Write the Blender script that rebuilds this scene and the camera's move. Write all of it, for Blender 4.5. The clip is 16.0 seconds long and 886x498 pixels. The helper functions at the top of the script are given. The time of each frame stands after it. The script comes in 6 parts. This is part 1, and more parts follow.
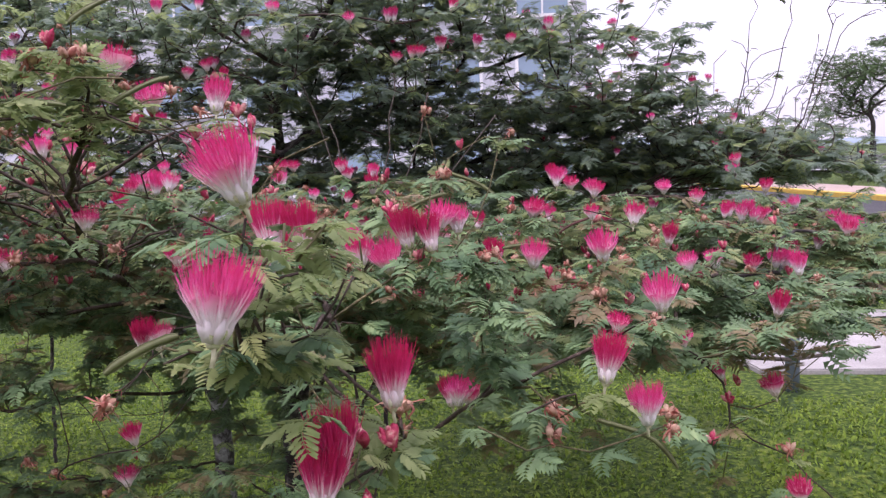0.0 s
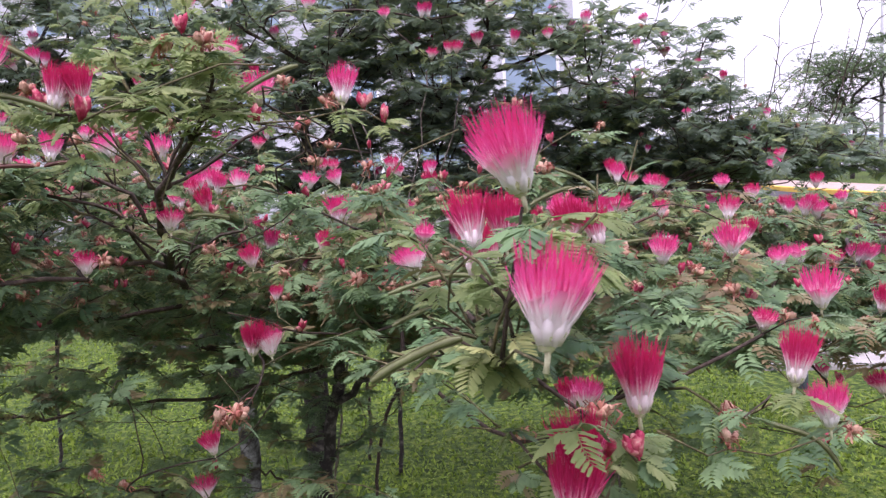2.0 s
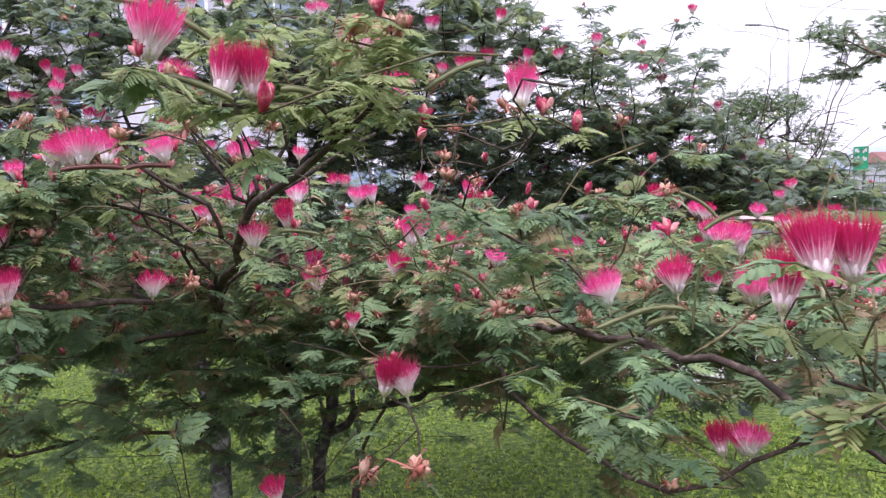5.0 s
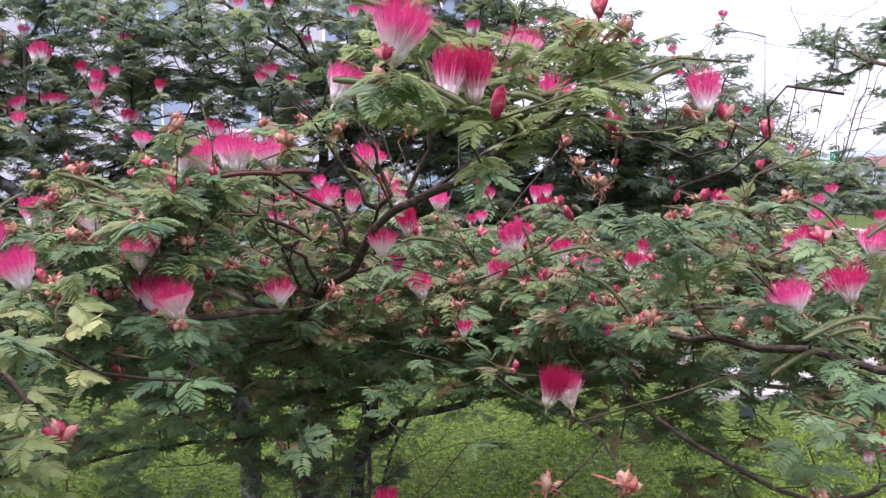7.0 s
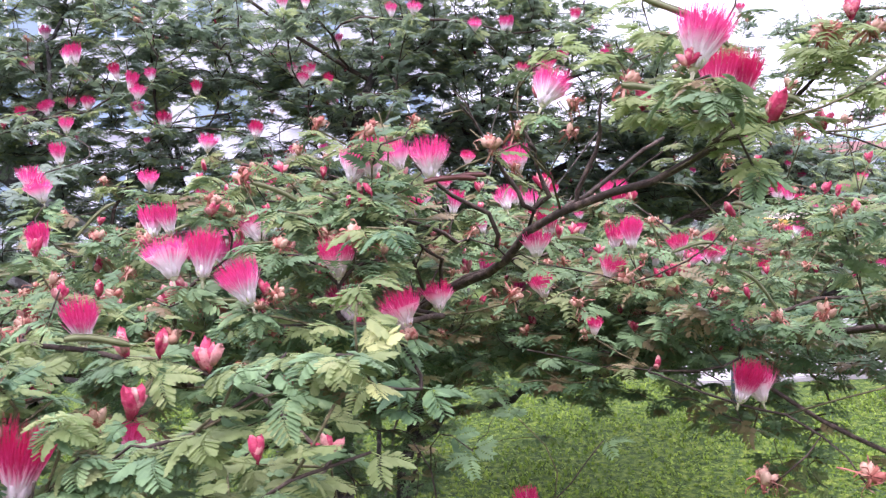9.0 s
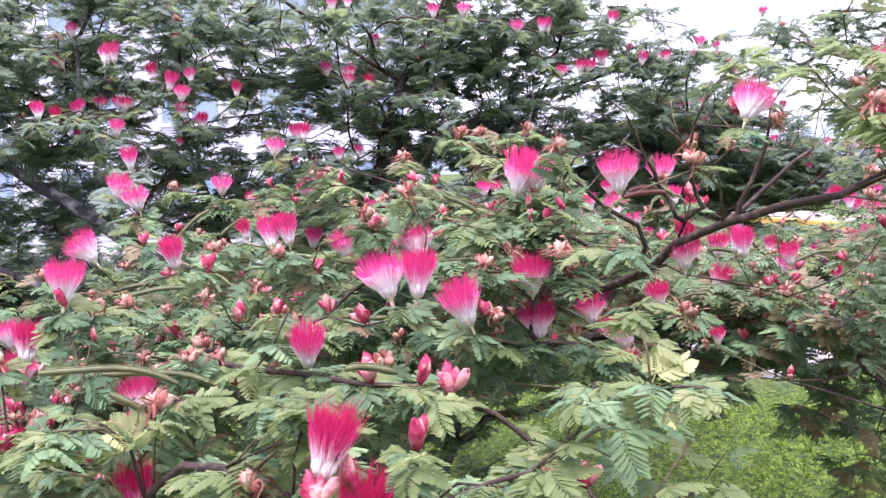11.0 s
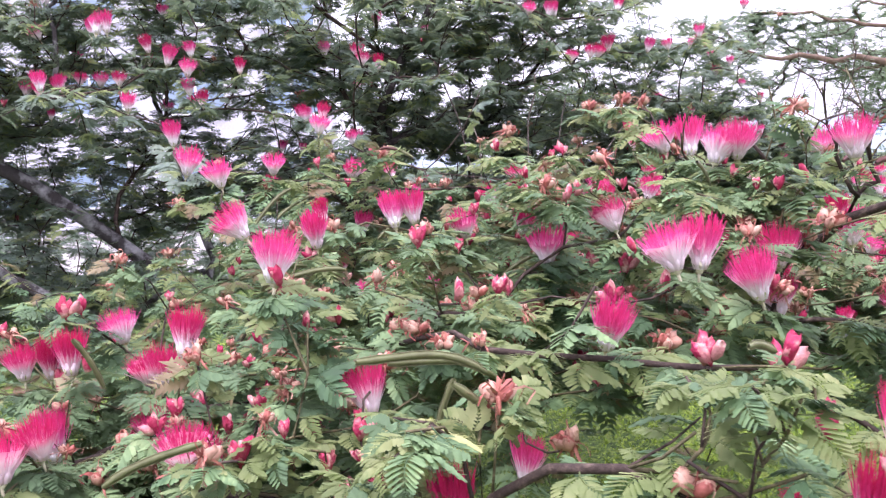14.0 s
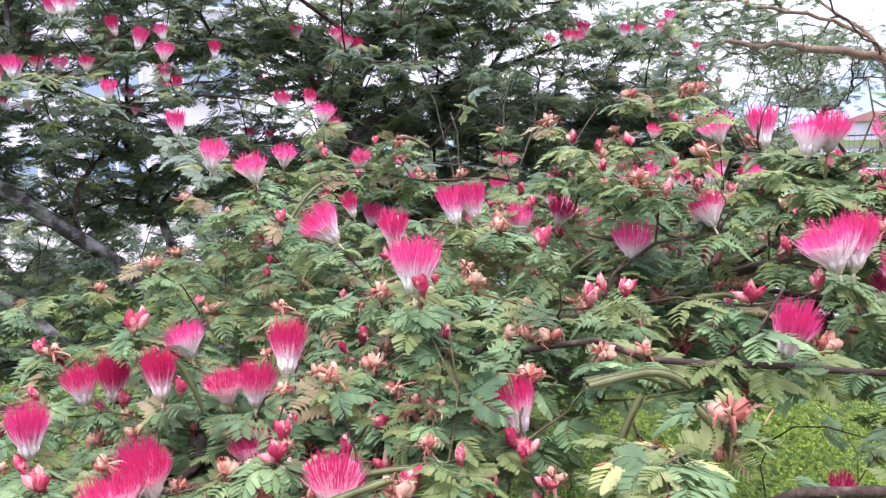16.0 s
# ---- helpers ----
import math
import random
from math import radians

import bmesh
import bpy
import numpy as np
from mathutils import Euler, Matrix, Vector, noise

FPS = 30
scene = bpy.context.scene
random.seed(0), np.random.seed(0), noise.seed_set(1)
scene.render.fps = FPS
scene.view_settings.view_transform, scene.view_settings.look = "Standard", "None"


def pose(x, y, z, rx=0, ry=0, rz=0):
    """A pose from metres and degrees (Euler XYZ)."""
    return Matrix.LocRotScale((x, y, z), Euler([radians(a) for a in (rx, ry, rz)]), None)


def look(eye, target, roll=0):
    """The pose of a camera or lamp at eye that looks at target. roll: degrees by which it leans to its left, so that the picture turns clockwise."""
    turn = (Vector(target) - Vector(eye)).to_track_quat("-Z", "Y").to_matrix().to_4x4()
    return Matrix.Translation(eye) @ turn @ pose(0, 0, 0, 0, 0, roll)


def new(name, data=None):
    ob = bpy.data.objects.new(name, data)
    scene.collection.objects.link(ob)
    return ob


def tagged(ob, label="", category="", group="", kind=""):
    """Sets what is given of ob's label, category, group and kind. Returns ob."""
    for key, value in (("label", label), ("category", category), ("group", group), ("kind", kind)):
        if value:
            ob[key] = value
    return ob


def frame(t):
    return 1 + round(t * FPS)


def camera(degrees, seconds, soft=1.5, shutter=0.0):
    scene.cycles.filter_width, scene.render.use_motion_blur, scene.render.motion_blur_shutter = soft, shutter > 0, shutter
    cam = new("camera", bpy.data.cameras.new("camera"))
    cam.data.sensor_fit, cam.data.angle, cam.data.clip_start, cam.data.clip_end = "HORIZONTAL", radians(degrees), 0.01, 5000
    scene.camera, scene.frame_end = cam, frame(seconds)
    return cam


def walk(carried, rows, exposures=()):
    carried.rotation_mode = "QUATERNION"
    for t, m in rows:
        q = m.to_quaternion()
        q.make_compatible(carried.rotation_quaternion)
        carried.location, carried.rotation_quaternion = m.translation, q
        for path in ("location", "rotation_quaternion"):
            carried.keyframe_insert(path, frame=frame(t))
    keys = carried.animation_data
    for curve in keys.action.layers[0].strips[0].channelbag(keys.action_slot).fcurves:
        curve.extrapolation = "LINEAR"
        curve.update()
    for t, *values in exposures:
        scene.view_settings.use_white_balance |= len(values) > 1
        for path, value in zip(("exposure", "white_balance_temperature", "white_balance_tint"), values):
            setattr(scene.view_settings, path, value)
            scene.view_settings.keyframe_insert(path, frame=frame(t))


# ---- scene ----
cam = camera(59.4, 16.0, soft=1.3, shutter=0.25)
PATH = [
    (0.0, (-0.037, 0.085, 1.635), (0.000, 1.774, 1.448), -2.71),
    (0.5, (-0.074, 0.092, 1.638), (-0.029, 1.781, 1.449), -2.51),
    (1.0, (-0.111, 0.099, 1.638), (-0.060, 1.788, 1.449), -2.51),
    (1.5, (-0.150, 0.111, 1.637), (-0.093, 1.800, 1.449), -3.11),
    (2.0, (-0.195, 0.131, 1.634), (-0.123, 1.819, 1.447), -3.21),
    (2.5, (-0.237, 0.156, 1.627), (-0.124, 1.844, 1.457), -3.31),
    (3.0, (-0.275, 0.177, 1.629), (-0.124, 1.862, 1.467), -2.50),
    (3.5, (-0.311, 0.195, 1.626), (-0.146, 1.879, 1.466), -2.30),
    (6.0, (-0.513, 0.288, 1.643), (-0.218, 1.957, 1.505), -1.07),
    (6.5, (-0.555, 0.296, 1.644), (-0.258, 1.964, 1.506), -1.27),
    (7.0, (-0.604, 0.303, 1.643), (-0.304, 1.969, 1.504), -1.17),
    (7.5, (-0.655, 0.316, 1.640), (-0.337, 1.980, 1.501), -1.37),
    (8.0, (-0.710, 0.326, 1.642), (-0.369, 1.986, 1.503), -1.76),
    (8.5, (-0.763, 0.336, 1.648), (-0.413, 1.993, 1.501), -2.26),
    (9.0, (-0.820, 0.348, 1.658), (-0.439, 1.997, 1.504), -2.45),
    (9.5, (-0.874, 0.361, 1.671), (-0.453, 2.000, 1.509), -3.04),
    (10.0, (-0.923, 0.376, 1.682), (-0.497, 2.013, 1.520), -3.14),
    (10.2, (-0.944, 0.383, 1.685), (-0.515, 2.020, 1.522), -2.84),
    (12.3, (-1.119, 0.482, 1.674), (-0.598, 2.091, 1.501), -2.30),
    (12.5, (-1.136, 0.492, 1.672), (-0.598, 2.095, 1.497), -2.19),
    (13.0, (-1.175, 0.518, 1.663), (-0.598, 2.109, 1.490), -2.28),
    (13.5, (-1.215, 0.547, 1.663), (-0.618, 2.129, 1.484), -2.37),
    (14.0, (-1.253, 0.580, 1.665), (-0.608, 2.142, 1.485), -2.04),
    (14.5, (-1.289, 0.607, 1.669), (-0.617, 2.157, 1.487), -1.83),
    (15.0, (-1.322, 0.631, 1.674), (-0.634, 2.174, 1.488), -2.22),
    (15.5, (-1.350, 0.660, 1.678), (-0.609, 2.175, 1.469), -2.49),
    (16.0, (-1.374, 0.686, 1.680), (-0.581, 2.173, 1.460), -2.45),
]
SKY, SUN = 1.95, 2.2
EXPOSURES = [(0.0, 0.02, 6200, 24), (3.5, 0.45, 6120, 23), (7.0, 0.33, 6150, 21), (9.5, 0.89, 5880, 25), (13.0, 0.86, 5970, 28), (14.5, 0.8, 6020, 24), (16.0, 0.78, 6080, 18)]
walk(cam, [(t, look(eye, target, roll)) for t, eye, target, roll in PATH], EXPOSURES)

# ---- sky and sun: bright overcast ----
world = bpy.data.worlds.new("overcast_sky")
world.use_nodes = True
scene.world = world
wn, wl = world.node_tree.nodes, world.node_tree.links
sky_tex = wn.new("ShaderNodeTexSky")
sky_tex.sky_type, sky_tex.sun_disc = "NISHITA", False
sky_tex.sun_elevation, sky_tex.sun_rotation = radians(72), radians(212)
sky_tex.air_density, sky_tex.dust_density = 1.0, 4.0
sky_gain = wn.new("ShaderNodeVectorMath")
sky_gain.operation = "SCALE"
sky_gain.inputs["Scale"].default_value = 0.10
cloud = wn.new("ShaderNodeMix")
cloud.data_type = "RGBA"
cloud.inputs[0].default_value = 0.80
cloud.inputs[7].default_value = (1.03, 0.98, 1.12, 1)
wl.new(sky_tex.outputs[0], sky_gain.inputs[0])
wl.new(sky_gain.outputs[0], cloud.inputs[6])
# an overcast sky is brightest overhead
toward = wn.new("ShaderNodeSeparateXYZ")
wl.new(wn.new("ShaderNodeTexCoord").outputs["Generated"], toward.inputs[0])
grade = wn.new("ShaderNodeMapRange")
for socket, value in zip(list(grade.inputs)[1:5], (0.0, 1.0, 0.57, 1.4)):
    socket.default_value = value
wl.new(toward.outputs["Z"], grade.inputs[0])
graded = wn.new("ShaderNodeVectorMath")
graded.operation = "SCALE"
wl.new(cloud.outputs[2], graded.inputs[0])
wl.new(grade.outputs[0], graded.inputs["Scale"])
wl.new(graded.outputs[0], wn["Background"].inputs[0])
wn["Background"].inputs[1].default_value = SKY

sun_data = bpy.data.lights.new("sun", "SUN")
sun_data.energy, sun_data.angle, sun_data.color = SUN, radians(25), (1.0, 0.96, 0.96)
sun = new("sun", sun_data)
sun.matrix_world = look((-2, -3.2, 12), (0, 0, 0))


# ---- materials ----
def shader(name, rough=0.6, spec=0.3, metal=0.0):
    m = bpy.data.materials.new(name)
    m.use_nodes = True
    nt = m.node_tree
    b = nt.nodes["Principled BSDF"]
    b.inputs["Roughness"].default_value = rough
    b.inputs["Specular IOR Level"].default_value = spec
    b.inputs["Metallic"].default_value = metal
    return m, nt, b


def ramp(nt, source, stops, interp="LINEAR"):
    r = nt.nodes.new("ShaderNodeValToRGB")
    r.color_ramp.interpolation = interp
    while len(r.color_ramp.elements) < len(stops):
        r.color_ramp.elements.new(0.5)
    for el, (at, c) in zip(r.color_ramp.elements, stops):
        el.position, el.color = at, (*c, 1)
    nt.links.new(source, r.inputs[0])
    return r.outputs[0]


def noise_at(nt, scale, detail=4, coord="Position", rough=0.6):
    n = nt.nodes.new("ShaderNodeTexNoise")
    n.inputs["Scale"].default_value, n.inputs["Detail"].default_value = scale, detail
    n.inputs["Roughness"].default_value = rough
    if coord == "Position":
        nt.links.new(nt.nodes.new("ShaderNodeNewGeometry").outputs["Position"], n.inputs["Vector"])
    else:
        nt.links.new(nt.nodes.new("ShaderNodeTexCoord").outputs[coord], n.inputs["Vector"])
    return n.outputs[0]


def mixed(nt, fac, a, b, mode="MIX"):
    mx = nt.nodes.new("ShaderNodeMix")
    mx.data_type, mx.blend_type = "RGBA", mode
    for sock, v in ((mx.inputs[0], fac), (mx.inputs[6], a), (mx.inputs[7], b)):
        if isinstance(v, (int, float)):
            sock.default_value = v
        elif isinstance(v, tuple):
            sock.default_value = (*v, 1)
        else:
            nt.links.new(v, sock)
    return mx.outputs[2]


def bump(nt, b, height, strength=0.4, dist=0.01):
    n = nt.nodes.new("ShaderNodeBump")
    n.inputs["Strength"].default_value, n.inputs["Distance"].default_value = strength, dist
    nt.links.new(height, n.inputs["Height"])
    nt.links.new(n.outputs[0], b.inputs["Normal"])


def island(nt):
    return nt.nodes.new("ShaderNodeNewGeometry").outputs["Random Per Island"]


def leafy(name, stops, lit_through=0.3, rough=0.5, patch=5.0, spec=0.35, grain=26.0, glow=(0.36, 0.46, 0.22), vary=0.22):
    """A leaf: colour by leaflet and by patch, with light coming through."""
    m, nt, b = shader(name, rough, spec)
    tone = nt.nodes.new("ShaderNodeMath")
    tone.operation, tone.inputs[1].default_value = "MULTIPLY_ADD", vary
    own = nt.nodes.new("ShaderNodeMapRange")
    for socket, value in zip(list(own.inputs)[1:5], (0.3, 0.7, 0.0, 1.02 - vary)):
        socket.default_value = value
    nt.links.new(noise_at(nt, grain, 2), own.inputs[0])
    nt.links.new(island(nt), tone.inputs[0])
    nt.links.new(own.outputs[0], tone.inputs[2])
    a = ramp(nt, tone.outputs[0], stops)
    n = noise_at(nt, patch, 2)
    c = mixed(nt, ramp(nt, n, [(0.35, (0, 0, 0)), (0.7, (1, 1, 1))]), a, mixed(nt, 0.4, a, stops[-1][1]))
    c = mixed(nt, 0.25, c, ramp(nt, noise_at(nt, 160, 2), [(0.3, (0.35, 0.4, 0.3)), (0.7, (1, 1, 1))]), "MULTIPLY")
    nt.links.new(c, b.inputs["Base Color"])
    t = nt.nodes.new("ShaderNodeBsdfTranslucent")
    nt.links.new(mixed(nt, 0.4, c, glow), t.inputs[0])
    s = nt.nodes.new("ShaderNodeMixShader")
    s.inputs[0].default_value = lit_through
    nt.links.new(b.outputs[0], s.inputs[1])
    nt.links.new(t.outputs[0], s.inputs[2])
    nt.links.new(s.outputs[0], nt.nodes["Material Output"].inputs[0])
    return m


M_LEAF = leafy("leaf_green", [(0.0, (0.032, 0.066, 0.036)), (0.45, (0.066, 0.125, 0.06)), (0.8, (0.145, 0.235, 0.105)), (1.0, (0.28, 0.37, 0.17))], 0.22, 0.56, spec=0.18)
M_YOUNG = leafy("leaf_young", [(0.0, (0.14, 0.2, 0.075)), (0.6, (0.26, 0.325, 0.13)), (1.0, (0.48, 0.5, 0.24))], 0.58, 0.5, spec=0.24)
M_YELLOW = leafy("leaf_yellowed", [(0.0, (0.3, 0.36, 0.12)), (1.0, (0.52, 0.52, 0.23))], 0.35)
M_OLIVE = leafy("leaf_olive_brown", [(0.0, (0.13, 0.065, 0.04)), (0.5, (0.17, 0.125, 0.06)), (1.0, (0.25, 0.21, 0.1))], 0.25)
# rear foliage: same leaf, with the bluish cast of shade in its colour
M_FARLEAF = leafy("leaf_shade", [(0.0, (0.075, 0.12, 0.1)), (0.6, (0.14, 0.2, 0.15)), (1.0, (0.3, 0.36, 0.26))], 0.42, 0.5, spec=0.33)
M_TREE = leafy("leaf_park_tree", [(0.0, (0.03, 0.07, 0.025)), (1.0, (0.08, 0.15, 0.045))], 0.25, patch=0.6, grain=3.0)
M_FEATHER = leafy("leaf_feathery", [(0.0, (0.13, 0.2, 0.14)), (1.0, (0.28, 0.36, 0.25))], 0.6, patch=1.5, grain=8.0)


def bark(name, dark, light, scale=60, cover=(0.5, 0.7)):
    m, nt, b = shader(name, 0.85, 0.2)
    n = noise_at(nt, scale, 6)
    c = ramp(nt, n, [(cover[0], dark), (cover[1], light)])
    c = mixed(nt, 0.6, c, ramp(nt, noise_at(nt, scale * 5, 3), [(0.3, (0.4, 0.4, 0.4)), (0.7, (1, 1, 1))]), "MULTIPLY")
    nt.links.new(c, b.inputs["Base Color"])
    bump(nt, b, noise_at(nt, scale * 2, 5), 0.6, 0.004)
    return m


M_BARK = bark("bark_dark", (0.032, 0.027, 0.025), (0.19, 0.17, 0.15), 40, (0.5, 0.75))
M_TWIG = bark("twig_bark", (0.05, 0.036, 0.028), (0.15, 0.11, 0.085), 90)
M_GREENTWIG = bark("twig_green", (0.1, 0.09, 0.045), (0.25, 0.21, 0.11), 120)
M_MOTTLED = bark("bark_lichen", (0.05, 0.045, 0.042), (0.29, 0.29, 0.28), 22, (0.46, 0.62))
M_DRY = bark("twig_dry", (0.16, 0.13, 0.11), (0.33, 0.29, 0.25), 70)
M_TAN = bark("bark_tan", (0.17, 0.12, 0.085), (0.32, 0.24, 0.18), 14)


def tuft_material(name, base, low, mid, tip):
    """Stamens: pale at the foot, deep pink at the tips, by height in the head."""
    m, nt, b = shader(name, 0.55, 0.2)
    sep = nt.nodes.new("ShaderNodeSeparateXYZ")
    nt.links.new(nt.nodes.new("ShaderNodeTexCoord").outputs["Object"], sep.inputs[0])
    mul = nt.nodes.new("ShaderNodeMath")
    mul.operation, mul.inputs[1].default_value = "MULTIPLY", 1 / 0.037
    nt.links.new(sep.outputs["Z"], mul.inputs[0])
    wob = nt.nodes.new("ShaderNodeMath")
    wob.operation, wob.inputs[1].default_value, wob.inputs[2].default_value = "MULTIPLY_ADD", 0.22, -0.11
    nt.links.new(island(nt), wob.inputs[0])
    add = nt.nodes.new("ShaderNodeMath")
    nt.links.new(mul.outputs[0], add.inputs[0])
    nt.links.new(wob.outputs[0], add.inputs[1])
    c = ramp(nt, add.outputs[0], [(0.4, base), (0.54, low), (0.68, mid), (0.95, tip)])
    shade = nt.nodes.new("ShaderNodeObjectInfo").outputs["Random"]
    c = mixed(nt, 0.35, c, ramp(nt, shade, [(0.0, (0.95, 0.72, 0.8)), (1.0, (1, 1, 1))]), "MULTIPLY")
    nt.links.new(c, b.inputs["Base Color"])
    t = nt.nodes.new("ShaderNodeBsdfTranslucent")
    nt.links.new(c, t.inputs[0])
    s = nt.nodes.new("ShaderNodeMixShader")
    s.inputs[0].default_value = 0.4
    nt.links.new(b.outputs[0], s.inputs[1])
    nt.links.new(t.outputs[0], s.inputs[2])
    nt.links.new(s.outputs[0], nt.nodes["Material Output"].inputs[0])
    return m


M_PINK = tuft_material("stamens_pink", (0.9, 0.87, 0.86), (0.88, 0.5, 0.65), (0.78, 0.135, 0.38), (0.6, 0.04, 0.175))
M_RED = tuft_material("stamens_crimson", (0.9, 0.82, 0.82), (0.84, 0.4, 0.53), (0.65, 0.055, 0.215), (0.49, 0.022, 0.1))


def speckled(name, stops, rough=0.6, scale=140):
    m, nt, b = shader(name, rough, 0.3)
    c = ramp(nt, island(nt), stops)
    c = mixed(nt, 0.6, c, ramp(nt, noise_at(nt, scale, 4), [(0.3, (0.35, 0.3, 0.28)), (0.65, (1, 1, 1))]), "MULTIPLY")
    nt.links.new(c, b.inputs["Base Color"])
    bump(nt, b, noise_at(nt, scale, 3), 0.5, 0.002)
    return m


def furled(name):
    """Furled petals: crimson and cream in patches."""
    m, nt, b = shader(name, 0.6, 0.3)
    c = ramp(nt, noise_at(nt, 95, 3), [(0.42, (0.3, 0.015, 0.06)), (0.54, (0.46, 0.05, 0.12)), (0.62, (0.58, 0.2, 0.21)), (0.72, (0.82, 0.69, 0.55))])
    c = mixed(nt, 0.35, c, ramp(nt, island(nt), [(0.0, (0.38, 0.02, 0.06)), (0.7, (0.5, 0.08, 0.12)), (1.0, (0.82, 0.66, 0.5))]))
    c = mixed(nt, 0.5, c, ramp(nt, noise_at(nt, 420, 3), [(0.3, (0.45, 0.35, 0.33)), (0.65, (1, 1, 1))]), "MULTIPLY")
    nt.links.new(c, b.inputs["Base Color"])
    bump(nt, b, noise_at(nt, 260, 3), 0.7, 0.002)
    return m


M_BUD = furled("bud_red_cream")
M_WITHER = speckled("withered_brown", [(0.0, (0.17, 0.05, 0.035)), (0.45, (0.36, 0.11, 0.085)), (0.75, (0.4, 0.18, 0.12)), (1.0, (0.54, 0.36, 0.26))])
M_CALYX = speckled("calyx_cream", [(0.0, (0.42, 0.45, 0.22)), (1.0, (0.66, 0.62, 0.46))])
M_POD = speckled("pod_green", [(0.0, (0.1, 0.125, 0.055)), (1.0, (0.18, 0.19, 0.085))], 0.4, 60)
M_PODRIM = speckled("pod_rim", [(0.0, (0.11, 0.13, 0.06)), (1.0, (0.19, 0.19, 0.09))], 0.5, 60)
M_PODDRY = speckled("pod_dry", [(0.0, (0.09, 0.035, 0.03)), (1.0, (0.14, 0.06, 0.05))], 0.5, 60)


def surface(name, stops, scale, fine, rough=0.9, bump_d=0.01, spec=0.2):
    m, nt, b = shader(name, rough, spec)
    c = ramp(nt, noise_at(nt, scale, 5), stops)
    c = mixed(nt, 0.5, c, ramp(nt, noise_at(nt, fine, 4), [(0.3, (0.45, 0.45, 0.45)), (0.7, (1, 1, 1))]), "MULTIPLY")
    nt.links.new(c, b.inputs["Base Color"])
    bump(nt, b, noise_at(nt, fine, 4), 0.5, bump_d)
    return m


M_LAWN = surface("lawn", [(0.36, (0.016, 0.034, 0.005)), (0.5, (0.05, 0.09, 0.011)), (0.66, (0.15, 0.19, 0.028))], 24, 90, bump_d=0.03)
M_BLADE = leafy("grass_blade", [(0.0, (0.014, 0.038, 0.005)), (0.5, (0.09, 0.16, 0.021)), (1.0, (0.28, 0.37, 0.055))], 0.3, patch=1.6, grain=30.0, spec=0.12, glow=(0.22, 0.31, 0.04), vary=0.65)
M_CONCRETE = surface("concrete", [(0.3, (0.3, 0.28, 0.27)), (0.7, (0.42, 0.4, 0.38))], 2.0, 60, bump_d=0.004)
M_ASPHALT = surface("asphalt", [(0.3, (0.05, 0.05, 0.055)), (0.7, (0.085, 0.08, 0.085))], 0.7, 50)
M_KERB = surface("kerb_yellow", [(0.3, (0.6, 0.4, 0.08)), (0.7, (0.72, 0.5, 0.12))], 3, 40)
M_PAVING = surface("paving_pink", [(0.3, (0.36, 0.27, 0.24)), (0.7, (0.46, 0.36, 0.32))], 1.5, 30)
M_WALL = surface("wall_paint_white", [(0.3, (0.5, 0.51, 0.55)), (0.7, (0.58, 0.59, 0.63))], 0.6, 20, bump_d=0.003)
M_ROOF = surface("roof_red", [(0.3, (0.17, 0.085, 0.075)), (0.7, (0.24, 0.13, 0.115))], 0.5, 8)
M_STEEL = surface("steel_dark", [(0.3, (0.045, 0.05, 0.055)), (0.7, (0.08, 0.085, 0.09))], 5, 60, 0.5)
M_GALV = surface("steel_grey", [(0.3, (0.35, 0.36, 0.38)), (0.7, (0.48, 0.49, 0.5))], 5, 60, 0.5)
M_POST = surface("post_paint", [(0.3, (0.11, 0.14, 0.17)), (0.7, (0.17, 0.2, 0.23))], 6, 60, 0.6, 0.002)
M_SIGN = surface("sign_green", [(0.3, (0.02, 0.25, 0.12)), (0.7, (0.03, 0.3, 0.15))], 3, 50, 0.5, 0.001)
M_WHITE = surface("paint_white", [(0.3, (0.75, 0.75, 0.75)), (0.7, (0.82, 0.82, 0.82))], 3, 50, 0.6, 0.001)
# distance haze painted as the hills' pale blue-grey base colour
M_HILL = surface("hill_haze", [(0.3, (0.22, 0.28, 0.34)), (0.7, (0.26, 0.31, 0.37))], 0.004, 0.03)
M_GLASS, _nt, _b = shader("window_glass", 0.08, 0.6)
_b.inputs["Base Color"].default_value = (0.22, 0.3, 0.38, 1)


# ---- mesh tools ----
def tri_mesh(name, verts, tris, mats=(), index=None, smooth=False):
    """A mesh from arrays of corners and triangles."""
    me = bpy.data.meshes.new(name)
    verts, tris = np.asarray(verts, np.float32), np.asarray(tris, np.int32)
    me.vertices.add(len(verts))
    me.vertices.foreach_set("co", verts.ravel())
    me.loops.add(len(tris) * 3)
    me.loops.foreach_set("vertex_index", tris.ravel())
    me.polygons.add(len(tris))
    me.polygons.foreach_set("loop_start", np.arange(0, len(tris) * 3, 3, dtype=np.int32))
    if index is not None:
        me.polygons.foreach_set("material_index", np.asarray(index, np.int32))
    if smooth:
        me.polygons.foreach_set("use_smooth", np.ones(len(tris), bool))
    me.update(calc_edges=True)
    for m in mats:
        me.materials.append(m)
    return me


def spread(template, mats4):
    """Copies of a template (corners, triangles) at many poses, as one pair of arrays."""
    v, f = template
    mats4 = np.asarray(mats4)
    out = np.einsum("nij,kj->nki", mats4[:, :3, :3], v) + mats4[:, None, :3, 3]
    faces = f[None] + (np.arange(len(mats4)) * len(v))[:, None, None]
    return out.reshape(-1, 3), faces.reshape(-1, 3)


def joined(pairs):
    vs, fs, n = [], [], 0
    for v, f in pairs:
        vs.append(np.asarray(v, float))
        fs.append(np.asarray(f, int) + n)
        n += len(v)
    return np.concatenate(vs), np.concatenate(fs)


